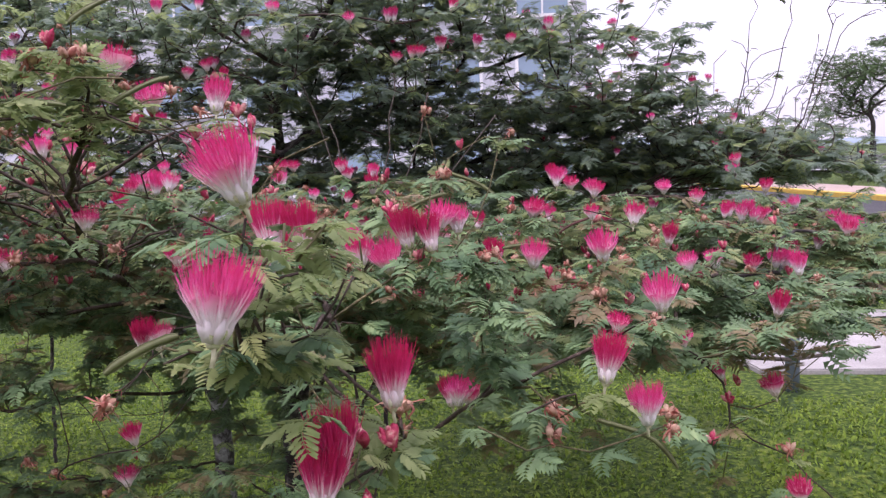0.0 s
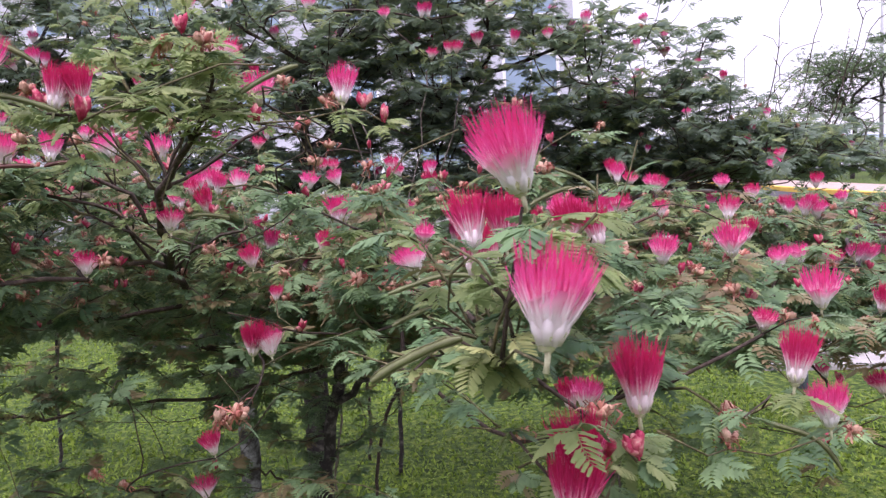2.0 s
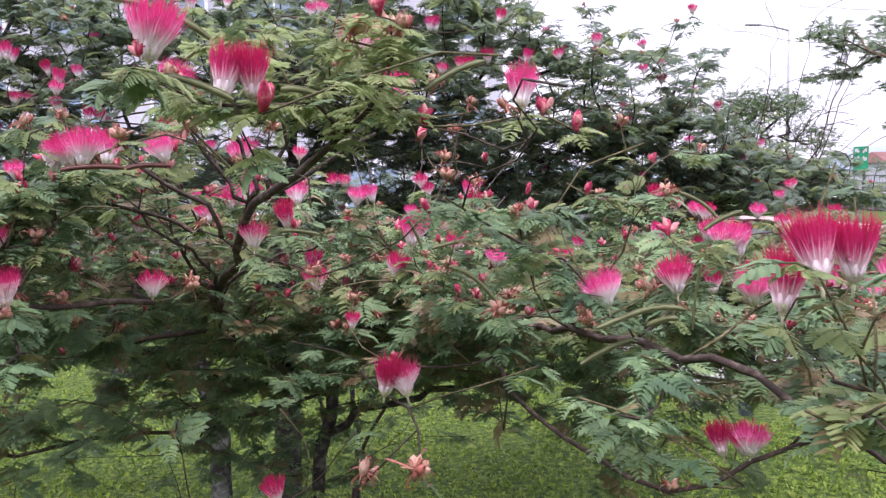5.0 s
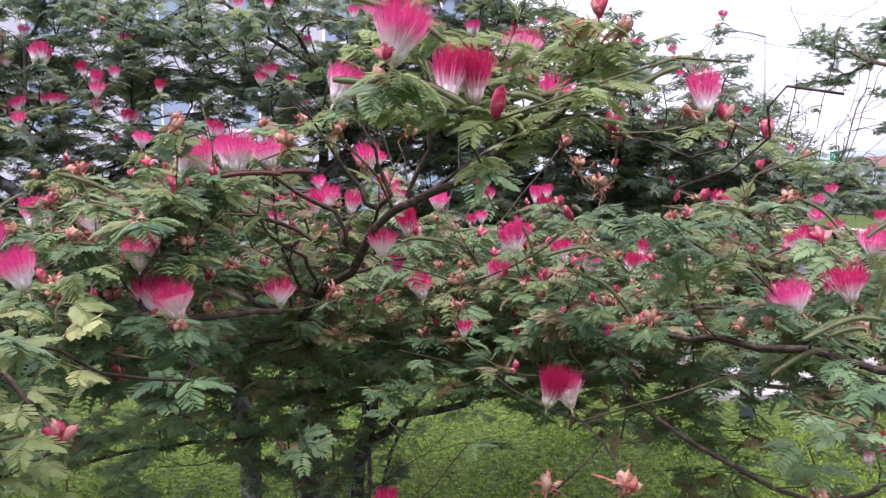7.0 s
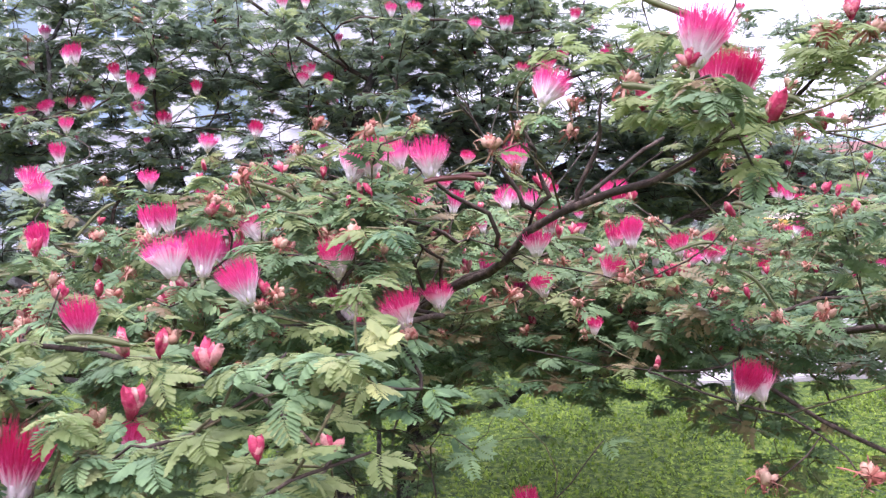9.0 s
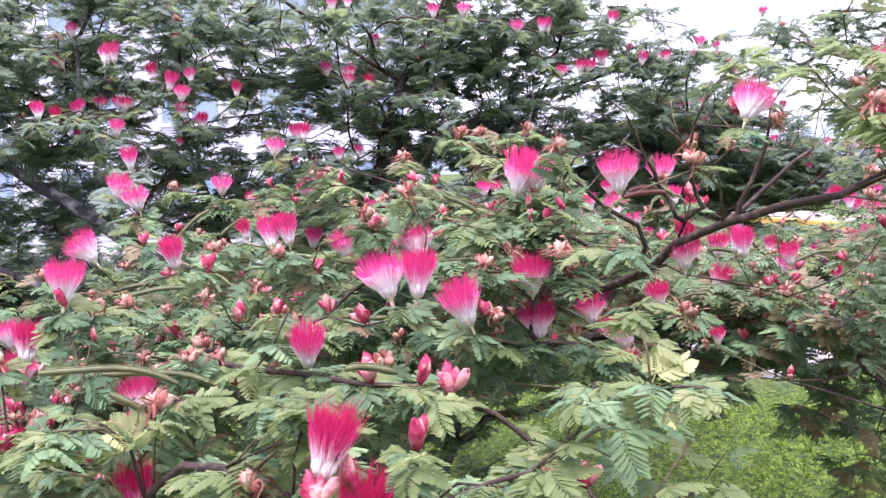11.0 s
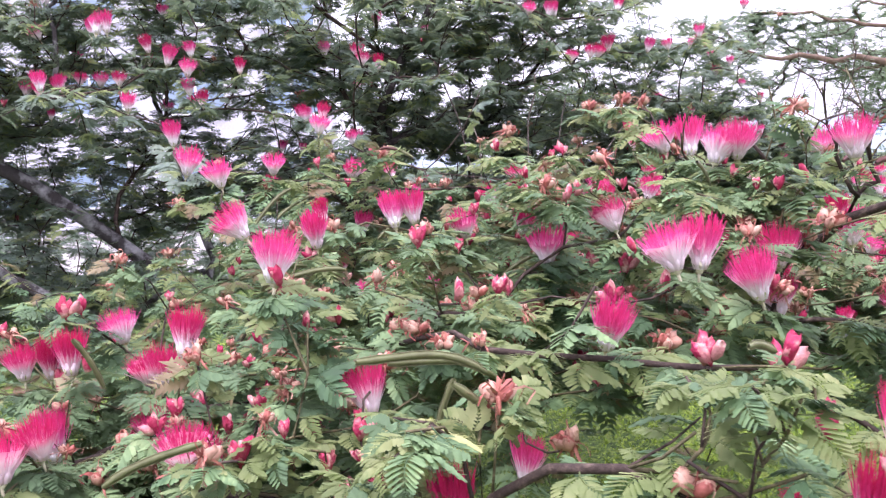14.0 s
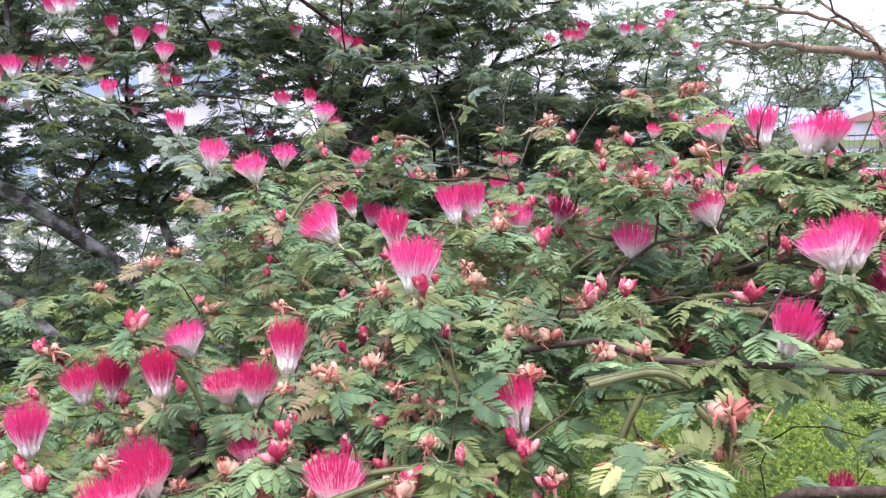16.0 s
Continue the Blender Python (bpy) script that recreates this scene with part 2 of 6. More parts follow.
def frame4(origin, fwd, normal, size=1.0):
    """A pose whose y goes along fwd and whose z is near normal."""
    y = np.asarray(fwd, float)
    y = y / (np.linalg.norm(y) + 1e-9)
    x = np.cross(y, normal)
    x = x / (np.linalg.norm(x) + 1e-9)
    m = np.eye(4)
    m[:3, 0], m[:3, 1], m[:3, 2], m[:3, 3] = x * size, y * size, np.cross(x, y) * size, origin
    return m


def tube(points, radii, sides=6):
    """A tapered round tube along points."""
    p = np.asarray(points, float)
    d = np.gradient(p, axis=0)
    d /= np.linalg.norm(d, axis=1)[:, None] + 1e-9
    ref = np.array([0.0, 0.0, 1.0]) if abs(d[0][2]) < 0.9 else np.array([1.0, 0.0, 0.0])
    a = np.cross(d, ref)
    a /= np.linalg.norm(a, axis=1)[:, None] + 1e-9
    b = np.cross(d, a)
    ang = np.arange(sides) * 2 * math.pi / sides
    ring = a[:, None] * np.cos(ang)[None, :, None] + b[:, None] * np.sin(ang)[None, :, None]
    v = (p[:, None] + ring * np.asarray(radii, float)[:, None, None]).reshape(-1, 3)
    f = []
    for i in range(len(p) - 1):
        for k in range(sides):
            q, r = i * sides + k, i * sides + (k + 1) % sides
            f += [(q, r, r + sides), (q, r + sides, q + sides)]
    v = np.vstack([v, p[0], p[-1]])
    last = (len(p) - 1) * sides
    for k in range(sides):
        f += [(k, len(v) - 2, (k + 1) % sides), (last + k, last + (k + 1) % sides, len(v) - 1)]
    return v, np.array(f)


def thing(name, base, label, category, group="", kind=""):
    ob = new(name)
    ob.location = base
    ob.empty_display_size = 0.1
    return tagged(ob, label, category, group, kind)


def part(name, mesh, parent, label="", m=None):
    """A mesh as a part of a thing (or of a part), given in world places."""
    if isinstance(mesh, bmesh.types.BMesh):
        me = bpy.data.meshes.new(name)
        mesh.to_mesh(me)
        mesh.free()
        mesh = me
    ob = new(name, mesh)
    ob.parent = parent
    held = Matrix.Translation(parent.location) if parent.type == "EMPTY" else parent.matrix_basis
    ob.matrix_parent_inverse = held.inverted()
    if m is not None:
        ob.matrix_basis = m
    if label:
        tagged(ob, label)
    return ob


def box_mesh(name, size, mat, bevel=0.0, at=(0, 0, 0)):
    bm = bmesh.new()
    bmesh.ops.create_cube(bm, size=1, matrix=Matrix.Translation(at) @ Matrix.Diagonal((*size, 1)))
    if bevel:
        bmesh.ops.bevel(bm, geom=bm.edges[:], offset=bevel, segments=1, affect="EDGES")
    me = bpy.data.meshes.new(name)
    bm.to_mesh(me)
    bm.free()
    me.materials.append(mat)
    return me


# ---- ground, path, road ----
rng = np.random.default_rng(7)


def lawn_height(x, y):
    return 0.025 * math.sin(x * 0.9 + 0.4 * y) * math.cos(y * 0.6) - 0.03


def build_ground():
    """One sheet to the horizon, finer round the shrubs."""
    xs = np.unique(np.concatenate([np.linspace(-900, -12, 12), np.arange(-12, 14, 0.4), np.linspace(14, 900, 12)]))
    ys = np.unique(np.concatenate([np.linspace(-300, -3, 6), np.arange(-3, 16, 0.4), np.linspace(16, 1200, 14)]))
    v = [(x, y, lawn_height(x, y) if -12 < x < 14 and -3 < y < 16 else -0.03) for y in ys for x in xs]
    n = len(xs)
    f = []
    for j in range(len(ys) - 1):
        for i in range(n - 1):
            a = j * n + i
            f += [(a, a + 1, a + n + 1), (a, a + n + 1, a + n)]
    tagged(new("ground", tri_mesh("ground", v, f, [M_LAWN], smooth=True)), "green lawn reaching the road", "lawn", kind="structure")


build_ground()


def slab(name, corners, top, thick, mat, label, category, bevel=0.0):
    """A flat piece with thickness over a plan of corners."""
    bm = bmesh.new()
    face = bm.faces.new([bm.verts.new((x, y, top)) for x, y in corners])
    if face.normal.z < 0:
        face.normal_flip()
    ext = bmesh.ops.extrude_face_region(bm, geom=[face])
    bmesh.ops.translate(bm, verts=[e for e in ext["geom"] if isinstance(e, bmesh.types.BMVert)], vec=(0, 0, -thick))
    bmesh.ops.recalc_face_normals(bm, faces=bm.faces[:])
    if bevel:
        bmesh.ops.bevel(bm, geom=bm.edges[:], offset=bevel, segments=2, affect="EDGES")
    me = bpy.data.meshes.new(name)
    bm.to_mesh(me)
    bm.free()
    me.materials.append(mat)
    return tagged(new(name, me), label, category, kind="structure")


slab("path", [(2.35, 5.55), (5.2, 5.0), (12.0, 3.4), (12.6, 5.0), (6.0, 6.9), (3.0, 7.7), (2.2, 7.6)], 0.035, 0.1, M_CONCRETE, "pale worn concrete footpath in the lawn", "footpath", 0.01)
slab("road", [(8.0, 4.0), (12.8, 4.0), (12.8, 24), (13.4, 70), (8.6, 70), (7.6, 24)], 0.0, 0.1, M_ASPHALT, "dark grey asphalt road", "road")
slab("kerb_1", [(12.8, 4.0), (13.15, 4.0), (13.15, 24), (13.75, 70), (13.4, 70), (12.8, 24)], 0.15, 0.3, M_KERB, "worn yellow painted road kerb", "kerb", 0.02)
slab("pavement", [(14.2, 4.0), (16.6, 4.0), (16.6, 24), (17.2, 70), (14.8, 70), (14.2, 24)], 0.02, 0.1, M_PAVING, "pinkish paved walk beside the road", "pavement")
slab("parking_ground", [(23.5, -20), (75, -20), (75, 110), (29.0, 110), (24.5, 52), (23.0, 28)], 0.03, 0.1, M_ASPHALT, "grey parking ground behind the fence", "parking ground")


slab("forecourt", [(-30, 13.5), (6.2, 13.5), (6.2, 25.9), (-30, 25.9)], 0.02, 0.1, M_CONCRETE, "pale concrete forecourt before the office building", "forecourt", 0.01)


def build_post(x, y, high):
    """A short painted post with a domed cap."""
    ob = thing("post", (x, y, 0), "short blue-grey painted post in the lawn beside the footpath", "post", "posts beside the footpath")
    part("shaft", tri_mesh("shaft", *tube([(x, y, -0.1), (x, y, high * 0.5), (x, y, high)], [0.047, 0.046, 0.045], 12), [M_POST], smooth=True), ob)
    part("cap", tri_mesh("cap", *tube([(x, y, high - 0.01), (x, y, high + 0.012), (x, y, high + 0.03)], [0.05, 0.05, 0.022], 12), [M_POST], smooth=True), ob)


build_post(2.39, 5.14, 0.62)
build_post(2.17, 6.31, 0.62)


def painted_lines():
    """Pale stripes on the parking ground."""
    vs = []
    for k in range(9):
        at = 26 + 4.2 * k
        ob = new("parking_line", box_mesh("parking_line", (0.35, 60, 0.012), M_WHITE, 0, (at, 40, 0.036)))
        tagged(ob, "long white painted line on the parking ground", "road marking", "lines of the parking ground", kind="structure")


painted_lines()


def build_fence():
    """Dark steel fence along the parking ground."""
    base = (22.4, 14.0, 0)
    fence = thing("fence", base, "dark steel railing fence along the road", "fence")
    at = [np.array([22.4 + 0.06 * k * 1.8 * (1 if k > 8 else 0.2), 14.0 + 1.8 * k]) for k in range(26)]
    post = box_mesh("post", (0.09, 0.09, 1.75), M_STEEL, 0.008, (0, 0, 0.85))
    for p in at:
        part("post", post, fence, m=Matrix.Translation((p[0], p[1], 0)))
    for z in (0.25, 0.85, 1.5):
        pts = [(p[0], p[1], z) for p in at]
        part("rail", tri_mesh("rail", *tube(pts, [0.025] * len(pts), 6), [M_STEEL]), fence)
    wires = []
    for a, b in zip(at[:-1], at[1:]):
        for u in np.arange(0.08, 1, 0.105):
            q = a + (b - a) * u
            wires.append(tube([(q[0], q[1], 0.15), (q[0], q[1], 1.58)], [0.007] * 2, 3))
    part("railing_bars", tri_mesh("railing_bars", *joined(wires), [M_STEEL]), fence)


build_fence()


def build_sign():
    """Green sign with four white arrows on a pole."""
    x, y = 17.7, 24.5
    sign = thing("sign", (x, y, 0), "green square sign with white arrows on a grey pole", "sign")
    turn = Matrix.Translation((x, y, 0)) @ Matrix.Rotation(radians(-36), 4, "Z")
    part("pole", tri_mesh("pole", *tube([(0, 0, -0.1), (0, 0, 1.2), (0, 0, 2.35)], [0.045] * 3, 10), [M_GALV]), sign, m=turn)
    plate = part("plate", box_mesh("plate", (0.46, 0.03, 0.86), M_SIGN, 0.01, (0, -0.07, 2.1)), sign, "green painted plate", m=turn)
    for sx in (-1, 1):
        for sz in (-1, 1):
            bm = bmesh.new()
            pts = [(0, 0), (0.14, 0), (0.1, 0.04), (0.17, 0.11), (0.11, 0.17), (0.04, 0.1), (0, 0.14)]
            bm.faces.new([bm.verts.new((sx * (0.025 + 0.155 - px * 0.9), -0.092, 2.25 + sz * (0.04 + 0.17 - pz))) for px, pz in pts])
            bmesh.ops.solidify(bm, geom=bm.faces[:], thickness=0.006)
            me = bpy.data.meshes.new("arrow")
            bm.to_mesh(me)
            bm.free()
            me.materials.append(M_WHITE)
            part("arrow", me, plate, "white arrow", m=turn)


build_sign()


def build_lamp_post(x, y, high, arm):
    lamp = thing("street_lamp", (x, y, 0), "thin grey street lamp beside the road", "street lamp")
    part("pole", tri_mesh("pole", *tube([(x, y, -0.1), (x, y, high * 0.5), (x, y, high)], [0.1, 0.08, 0.055], 10), [M_GALV]), lamp)
    part("arm", tri_mesh("arm", *tube([(x, y, high - 0.05), (x - arm * 0.5, y, high + 0.12), (x - arm, y, high + 0.2)], [0.05, 0.045, 0.04], 8), [M_GALV]), lamp)
    head = box_mesh("lamp_head", (0.7, 0.26, 0.12), M_GALV, 0.04)
    part("lamp_head", head, lamp, m=Matrix.Translation((x - arm - 0.3, y, high + 0.2)))


build_lamp_post(21.0, 34.0, 8.3, 1.5)


def build_building(name, x0, x1, y0, depth, high, wall, roof, label, cols, rows, roof_rise=0.0):
    """A block with storeys, window openings with frames and panes, and a roof."""
    b = thing(name, ((x0 + x1) / 2, y0 + depth / 2, 0), label, "building", "buildings in the distance")
    wide = x1 - x0
    part("wall", box_mesh("wall", (wide, depth, high), wall, 0.03, ((x0 + x1) / 2, y0 + depth / 2, high / 2)), b)
    if roof_rise:
        bm = bmesh.new()
        o = 0.5
        pts = [(x0 - o, y0 - o, high), (x1 + o, y0 - o, high), (x1 + o, y0 + depth + o, high), (x0 - o, y0 + depth + o, high)]
        low = [bm.verts.new(p) for p in pts]
        r = [bm.verts.new((x0 + o, y0 + depth / 2, high + roof_rise)), bm.verts.new((x1 - o, y0 + depth / 2, high + roof_rise))]
        for f in ([low[0], low[1], r[1], r[0]], [low[2], low[3], r[0], r[1]], [low[1], low[2], r[1]], [low[3], low[0], r[0]], low[::-1]):
            bm.faces.new(f)
        me = bpy.data.meshes.new("roof")
        bm.to_mesh(me)
        bm.free()
        me.materials.append(roof)
        part("roof", me, b, "red tiled roof")
    else:
        part("roof", box_mesh("roof", (wide + 0.5, depth + 0.5, 0.35), roof, 0.03, ((x0 + x1) / 2, y0 + depth / 2, high + 0.18)), b)
    dx, dz = wide / cols, high / rows
    wx, wz = dx * 0.6, dz * 0.55
    pane = box_mesh("pane", (wx - 0.1, 0.02, wz - 0.1), M_GLASS)
    bm = bmesh.new()
    for sx, sz, cx, cz in ((wx, 0.1, 0, wz / 2), (wx, 0.1, 0, -wz / 2), (0.1, wz, wx / 2, 0), (0.1, wz, -wx / 2, 0), (0.06, wz, 0, 0)):
        bmesh.ops.create_cube(bm, size=1, matrix=Matrix.Translation((cx, 0, cz)) @ Matrix.Diagonal((sx, 0.12, sz, 1)))
    fr = bpy.data.meshes.new("window_frame")
    bm.to_mesh(fr)
    bm.free()
    fr.materials.append(M_WHITE)
    for i in range(cols):
        for j in range(rows):
            m = Matrix.Translation((x0 + dx * (i + 0.5), y0 - 0.05, dz * (j + 0.55)))
            w = part("window", fr, b, m=m)
            part("pane", pane, w, m=m)


build_building("office_building", -30.0, 5.6, 26.0, 9.0, 11.0, M_WALL, M_GALV, "pale grey office building with rows of glazed windows", 12, 4)
build_building("house", 88.0, 106.0, 112.0, 9.0, 3.2, M_WALL, M_ROOF, "low distant house under a red roof", 6, 1, 1.8)
build_building("house", 112.0, 134.0, 118.0, 9.0, 3.2, M_WALL, M_ROOF, "long distant house under a red roof", 8, 1, 2.0)
build_building("house", 118.0, 140.0, 74.0, 9.0, 3.0, M_WALL, M_ROOF, "low distant house under a red roof", 7, 1, 1.6)


def build_hills():
    """A ridge far behind the houses, its haze put into the colour."""
    n = 90
    v, f = [], []
    for i in range(n):
        a = radians(-50 + 130 * i / (n - 1))
        h = 95 + 60 * math.sin(i * 0.17 + 1.0) + 26 * math.sin(i * 0.43) + 9 * math.sin(i * 1.3)
        h *= 0.25 + 0.75 / (1 + math.exp((radians(31) - a) * 40))
        for d, z in ((1500, -5), (1650, h * 0.55), (1850, h), (2100, -5)):
            v.append((d * math.sin(a), d * math.cos(a), z))
    for i in range(n - 1):
        for k in range(3):
            q = i * 4 + k
            f += [(q, q + 4, q + 5), (q, q + 5, q + 1)]
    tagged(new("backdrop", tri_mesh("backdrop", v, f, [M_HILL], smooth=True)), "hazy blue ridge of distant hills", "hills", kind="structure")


build_hills()


# ---- grass ----
def build_grass():
    """Broad short blades on the lawn round the shrubs."""
    n = 110000
    y = 1.9 + 6.6 * rng.random(n) ** 1.25
    x = -0.5 + 0.18 * y + (rng.random(n) - 0.5) * (3.0 + 1.5 * y)
    keep = ~((x > 2.1) & (y > 5.0) & (y < 7.9))
    x, y = x[keep], y[keep]
    n = len(x)
    a = rng.random(n) * 2 * math.pi
    lean = 0.25 + 1.0 * rng.random(n)
    clump = 0.5 + 0.5 * np.sin(x * 5.1 + 2.0 * np.sin(y * 2.3)) * np.sin(y * 4.3 + 1.5 * np.sin(x * 1.9))
    long = (0.016 + 0.03 * rng.random(n)) * (0.55 + 0.9 * clump)
    wide = 0.004 + 0.008 * rng.random(n) ** 2
    z = np.array([lawn_height(p, q) for p, q in zip(x, y)]) - 0.004
    d = np.stack([np.cos(a) * np.sin(lean), np.sin(a) * np.sin(lean), np.cos(lean)], 1)
    s = np.stack([-np.sin(a), np.cos(a), np.zeros(n)], 1)
    p = np.stack([x, y, z], 1)
    mid = p + d * (long * 0.55)[:, None]
    tip = p + d * long[:, None] - np.array([0, 0, 1.0]) * (long * 0.22 * lean)[:, None]
    v = np.stack([p - s * wide[:, None] * 0.4, p + s * wide[:, None] * 0.4, mid + s * wide[:, None], mid - s * wide[:, None], tip], 1).reshape(-1, 3)
    q = np.arange(n)[:, None] * 5
    f = np.concatenate([q + np.array([0, 1, 2]), q + np.array([0, 2, 3]), q + np.array([3, 2, 4])], 1).reshape(-1, 3)
    tagged(new("grass", tri_mesh("grass", v, f, [M_BLADE])), "short broad-bladed green lawn grass", "grass", kind="stuff")


build_grass()


# ---- growing a woody plant ----
class Plant:
    """Wood as nodes that each hang on a parent; new shoots join where it is nearest."""

    def __init__(self, seed):
        self.pos, self.par, self.heading, self.way, self.tips, self.least = [], [], [], [], [], []
        self.rng = np.random.default_rng(seed)
        self.store = np.zeros((4096, 7))

    def add(self, p, parent, least=0.0):
        p = np.asarray(p, float)
        if parent < 0:
            d, w = np.array([0, 0, 1.0]), 0.0
        else:
            step = p - self.pos[parent]
            w = self.way[parent] + np.linalg.norm(step)
            d = step / (np.linalg.norm(step) + 1e-9)
        self.pos.append(p)
        self.par.append(parent)
        self.least.append(least)
        self.heading.append(d)
        self.way.append(w)
        k = len(self.pos) - 1
        if k >= len(self.store):
            self.store = np.concatenate([self.store, np.zeros_like(self.store)])
        self.store[k, :3], self.store[k, 3:6], self.store[k, 6] = p, d, w
        return k

    def limb(self, points, parent=-1, step=0.05, jitter=0.006, thick=(0.0, 0.0)):
        """A hand-laid limb through the points, no thinner than from the one radius to the other."""
        if parent == "near":
            q = np.array(self.pos)
            parent = int(np.argmin(np.linalg.norm(q - np.asarray(points[0], float), axis=1)))
        pts = [np.asarray(p, float) for p in points]
        if parent < 0:
            parent = self.add(pts[0], -1)
        else:
            pts = [self.pos[parent]] + pts
        for k in range(len(pts) - 1):
            p0, p1, p2, p3 = pts[max(k - 1, 0)], pts[k], pts[k + 1], pts[min(k + 2, len(pts) - 1)]
            n = max(2, int(np.linalg.norm(p2 - p1) / step))
            for i in range(1, n + 1):
                u = i / n
                c = 0.5 * (2 * p1 + (p2 - p0) * u + (2 * p0 - 5 * p1 + 4 * p2 - p3) * u * u + (3 * p1 - p0 - 3 * p2 + p3) * u ** 3)
                along = (k + u) / (len(pts) - 1)
                parent = self.add(c + self.rng.normal(0, jitter, 3), parent, thick[0] + (thick[1] - thick[0]) * along)
        return parent

    def reach(self, tips, step=0.035, rise=0.5, far=0.5):
        """Shoots to all tips, nearest first, each from the best place on the wood so far."""
        tips = [np.asarray(t, float) for t in tips]
        q = np.array(self.pos)
        order = np.argsort([np.min(np.linalg.norm(q - t, axis=1)) for t in tips])
        ends = [None] * len(tips)
        for i in order:
            t = tips[i]
            held = self.store[:len(self.pos)]
            q, d, w = held[:, :3], held[:, 3:6], held[:, 6]
            gap = t - q
            dist = np.linalg.norm(gap, axis=1) + 1e-6
            along = np.einsum("ij,ij->i", gap, d) / dist
            cost = dist * (1 + rise * np.clip(0.25 - along, 0, 2)) + np.maximum(0, q[:, 2] - t[2] + 0.02) * 1.2 + 0.06 * w + (dist < 0.04) * 0.15
            k = int(np.argmin(cost))
            base, long = q[k].copy(), dist[k]
            ctrl = base + (d[k] * 0.35 + np.array([0, 0, 0.08])) * long + gap[k] * 0.22
            n = max(2, int(long / step))
            parent = k
            for s in range(1, n + 1):
                u = s / n
                c = (1 - u) ** 2 * base + 2 * u * (1 - u) * ctrl + u * u * t
                if s < n:
                    c = c + self.rng.normal(0, 0.002, 3)
                parent = self.add(c, parent)
            ends[i] = parent
        self.tips += ends
        return ends

    def last(self, end, long):
        """The stretch of wood of that length that leads to an end, tip first."""
        out, k = [], end
        while k >= 0 and self.way[end] - self.way[k] <= long:
            out.append(k)
            k = self.par[k]
        return out

    def chains(self, r0=0.00105, power=0.43, most=0.05, stout=1e9, outer=None):
        """Stretches of wood with their radii, thick ones first."""
        n = len(self.pos)
        load = np.zeros(n)
        kids = [[] for _ in range(n)]
        for i in range(n):
            if self.par[i] >= 0:
                kids[self.par[i]].append(i)
        for i in range(n - 1, -1, -1):
            if not kids[i]:
                load[i] += 1
            if self.par[i] >= 0:
                load[self.par[i]] += load[i]
        load = np.maximum(load, 1)
        rad = np.minimum(most, r0 * load ** power * (1 + (load / stout) ** 1.5))
        if outer is not None:
            rad = np.minimum(rad, 0.0014 + 0.009 * np.maximum(0.0, np.array(self.pos)[:, 1] - outer))
        rad = np.maximum(rad, self.least)
        out, todo = [], [i for i in range(n) if self.par[i] < 0]
        while todo:
            start = todo.pop()
            line, k = ([self.par[start]] if self.par[start] >= 0 else []) + [start], start
            while kids[k]:
                best = max(kids[k], key=lambda c: load[c])
                todo += [c for c in kids[k] if c != best]
                k = best
                line.append(k)
            if len(line) > 1:
                p = np.array([self.pos[i] for i in line])
                r = rad[line].copy()
                if self.par[start] >= 0:
                    r[0] = r[1]
                out.append((p, r))
        out.sort(key=lambda c: -c[1].max())
        return out


def wood_parts(plant, owner, thick, mats, r0=0.00105, power=0.43, most=0.05, stout=1e9, outer=None):
    """Trunk and branches as parts of their own, the fine shoots as one."""
    thin, fresh = [], []
    for i, (p, r) in enumerate(plant.chains(r0, power, most, stout, outer)):
        if r.max() > thick:
            me = tri_mesh("branch", *tube(p, r, 10 if r.max() > 0.012 else 7), [mats[0] if r.max() > 0.009 else mats[1]], smooth=True)
            part("trunk" if i == 0 else "branch", me, owner)
        else:
            (fresh if len(mats) > 2 and i % 3 and len(p) < 12 and r.max() < 0.0024 and p[:, 1].mean() < 1.7 else thin).append(tube(p, r, 4))
    if thin:
        tagged(part("fine_wood", tri_mesh("fine_wood", *joined(thin), [mats[1]], smooth=True), owner), kind="stuff")
    if fresh:
        tagged(part("green_wood", tri_mesh("green_wood", *joined(fresh), [mats[2]], smooth=True), owner), kind="stuff")


# ---- leaves ----
def simple_leaflet(long, wide):
    v = np.array([(0, 0, 0), (long * 0.4, wide * 0.5, 0.08 * wide), (long * 0.97, wide * 0.3, -0.1 * long), (long * 0.95, -wide * 0.34, -0.08 * long), (long * 0.35, -wide * 0.5, 0.1 * wide)])
    return v, np.array([(0, 4, 1), (1, 4, 3), (1, 3, 2)])


def tiny_leaflet(long, wide):
    return np.array([(0, wide * 0.3, 0), (long, 0, -0.06 * long), (long * 0.3, -wide * 0.75, 0)]), np.array([(0, 2, 1)])


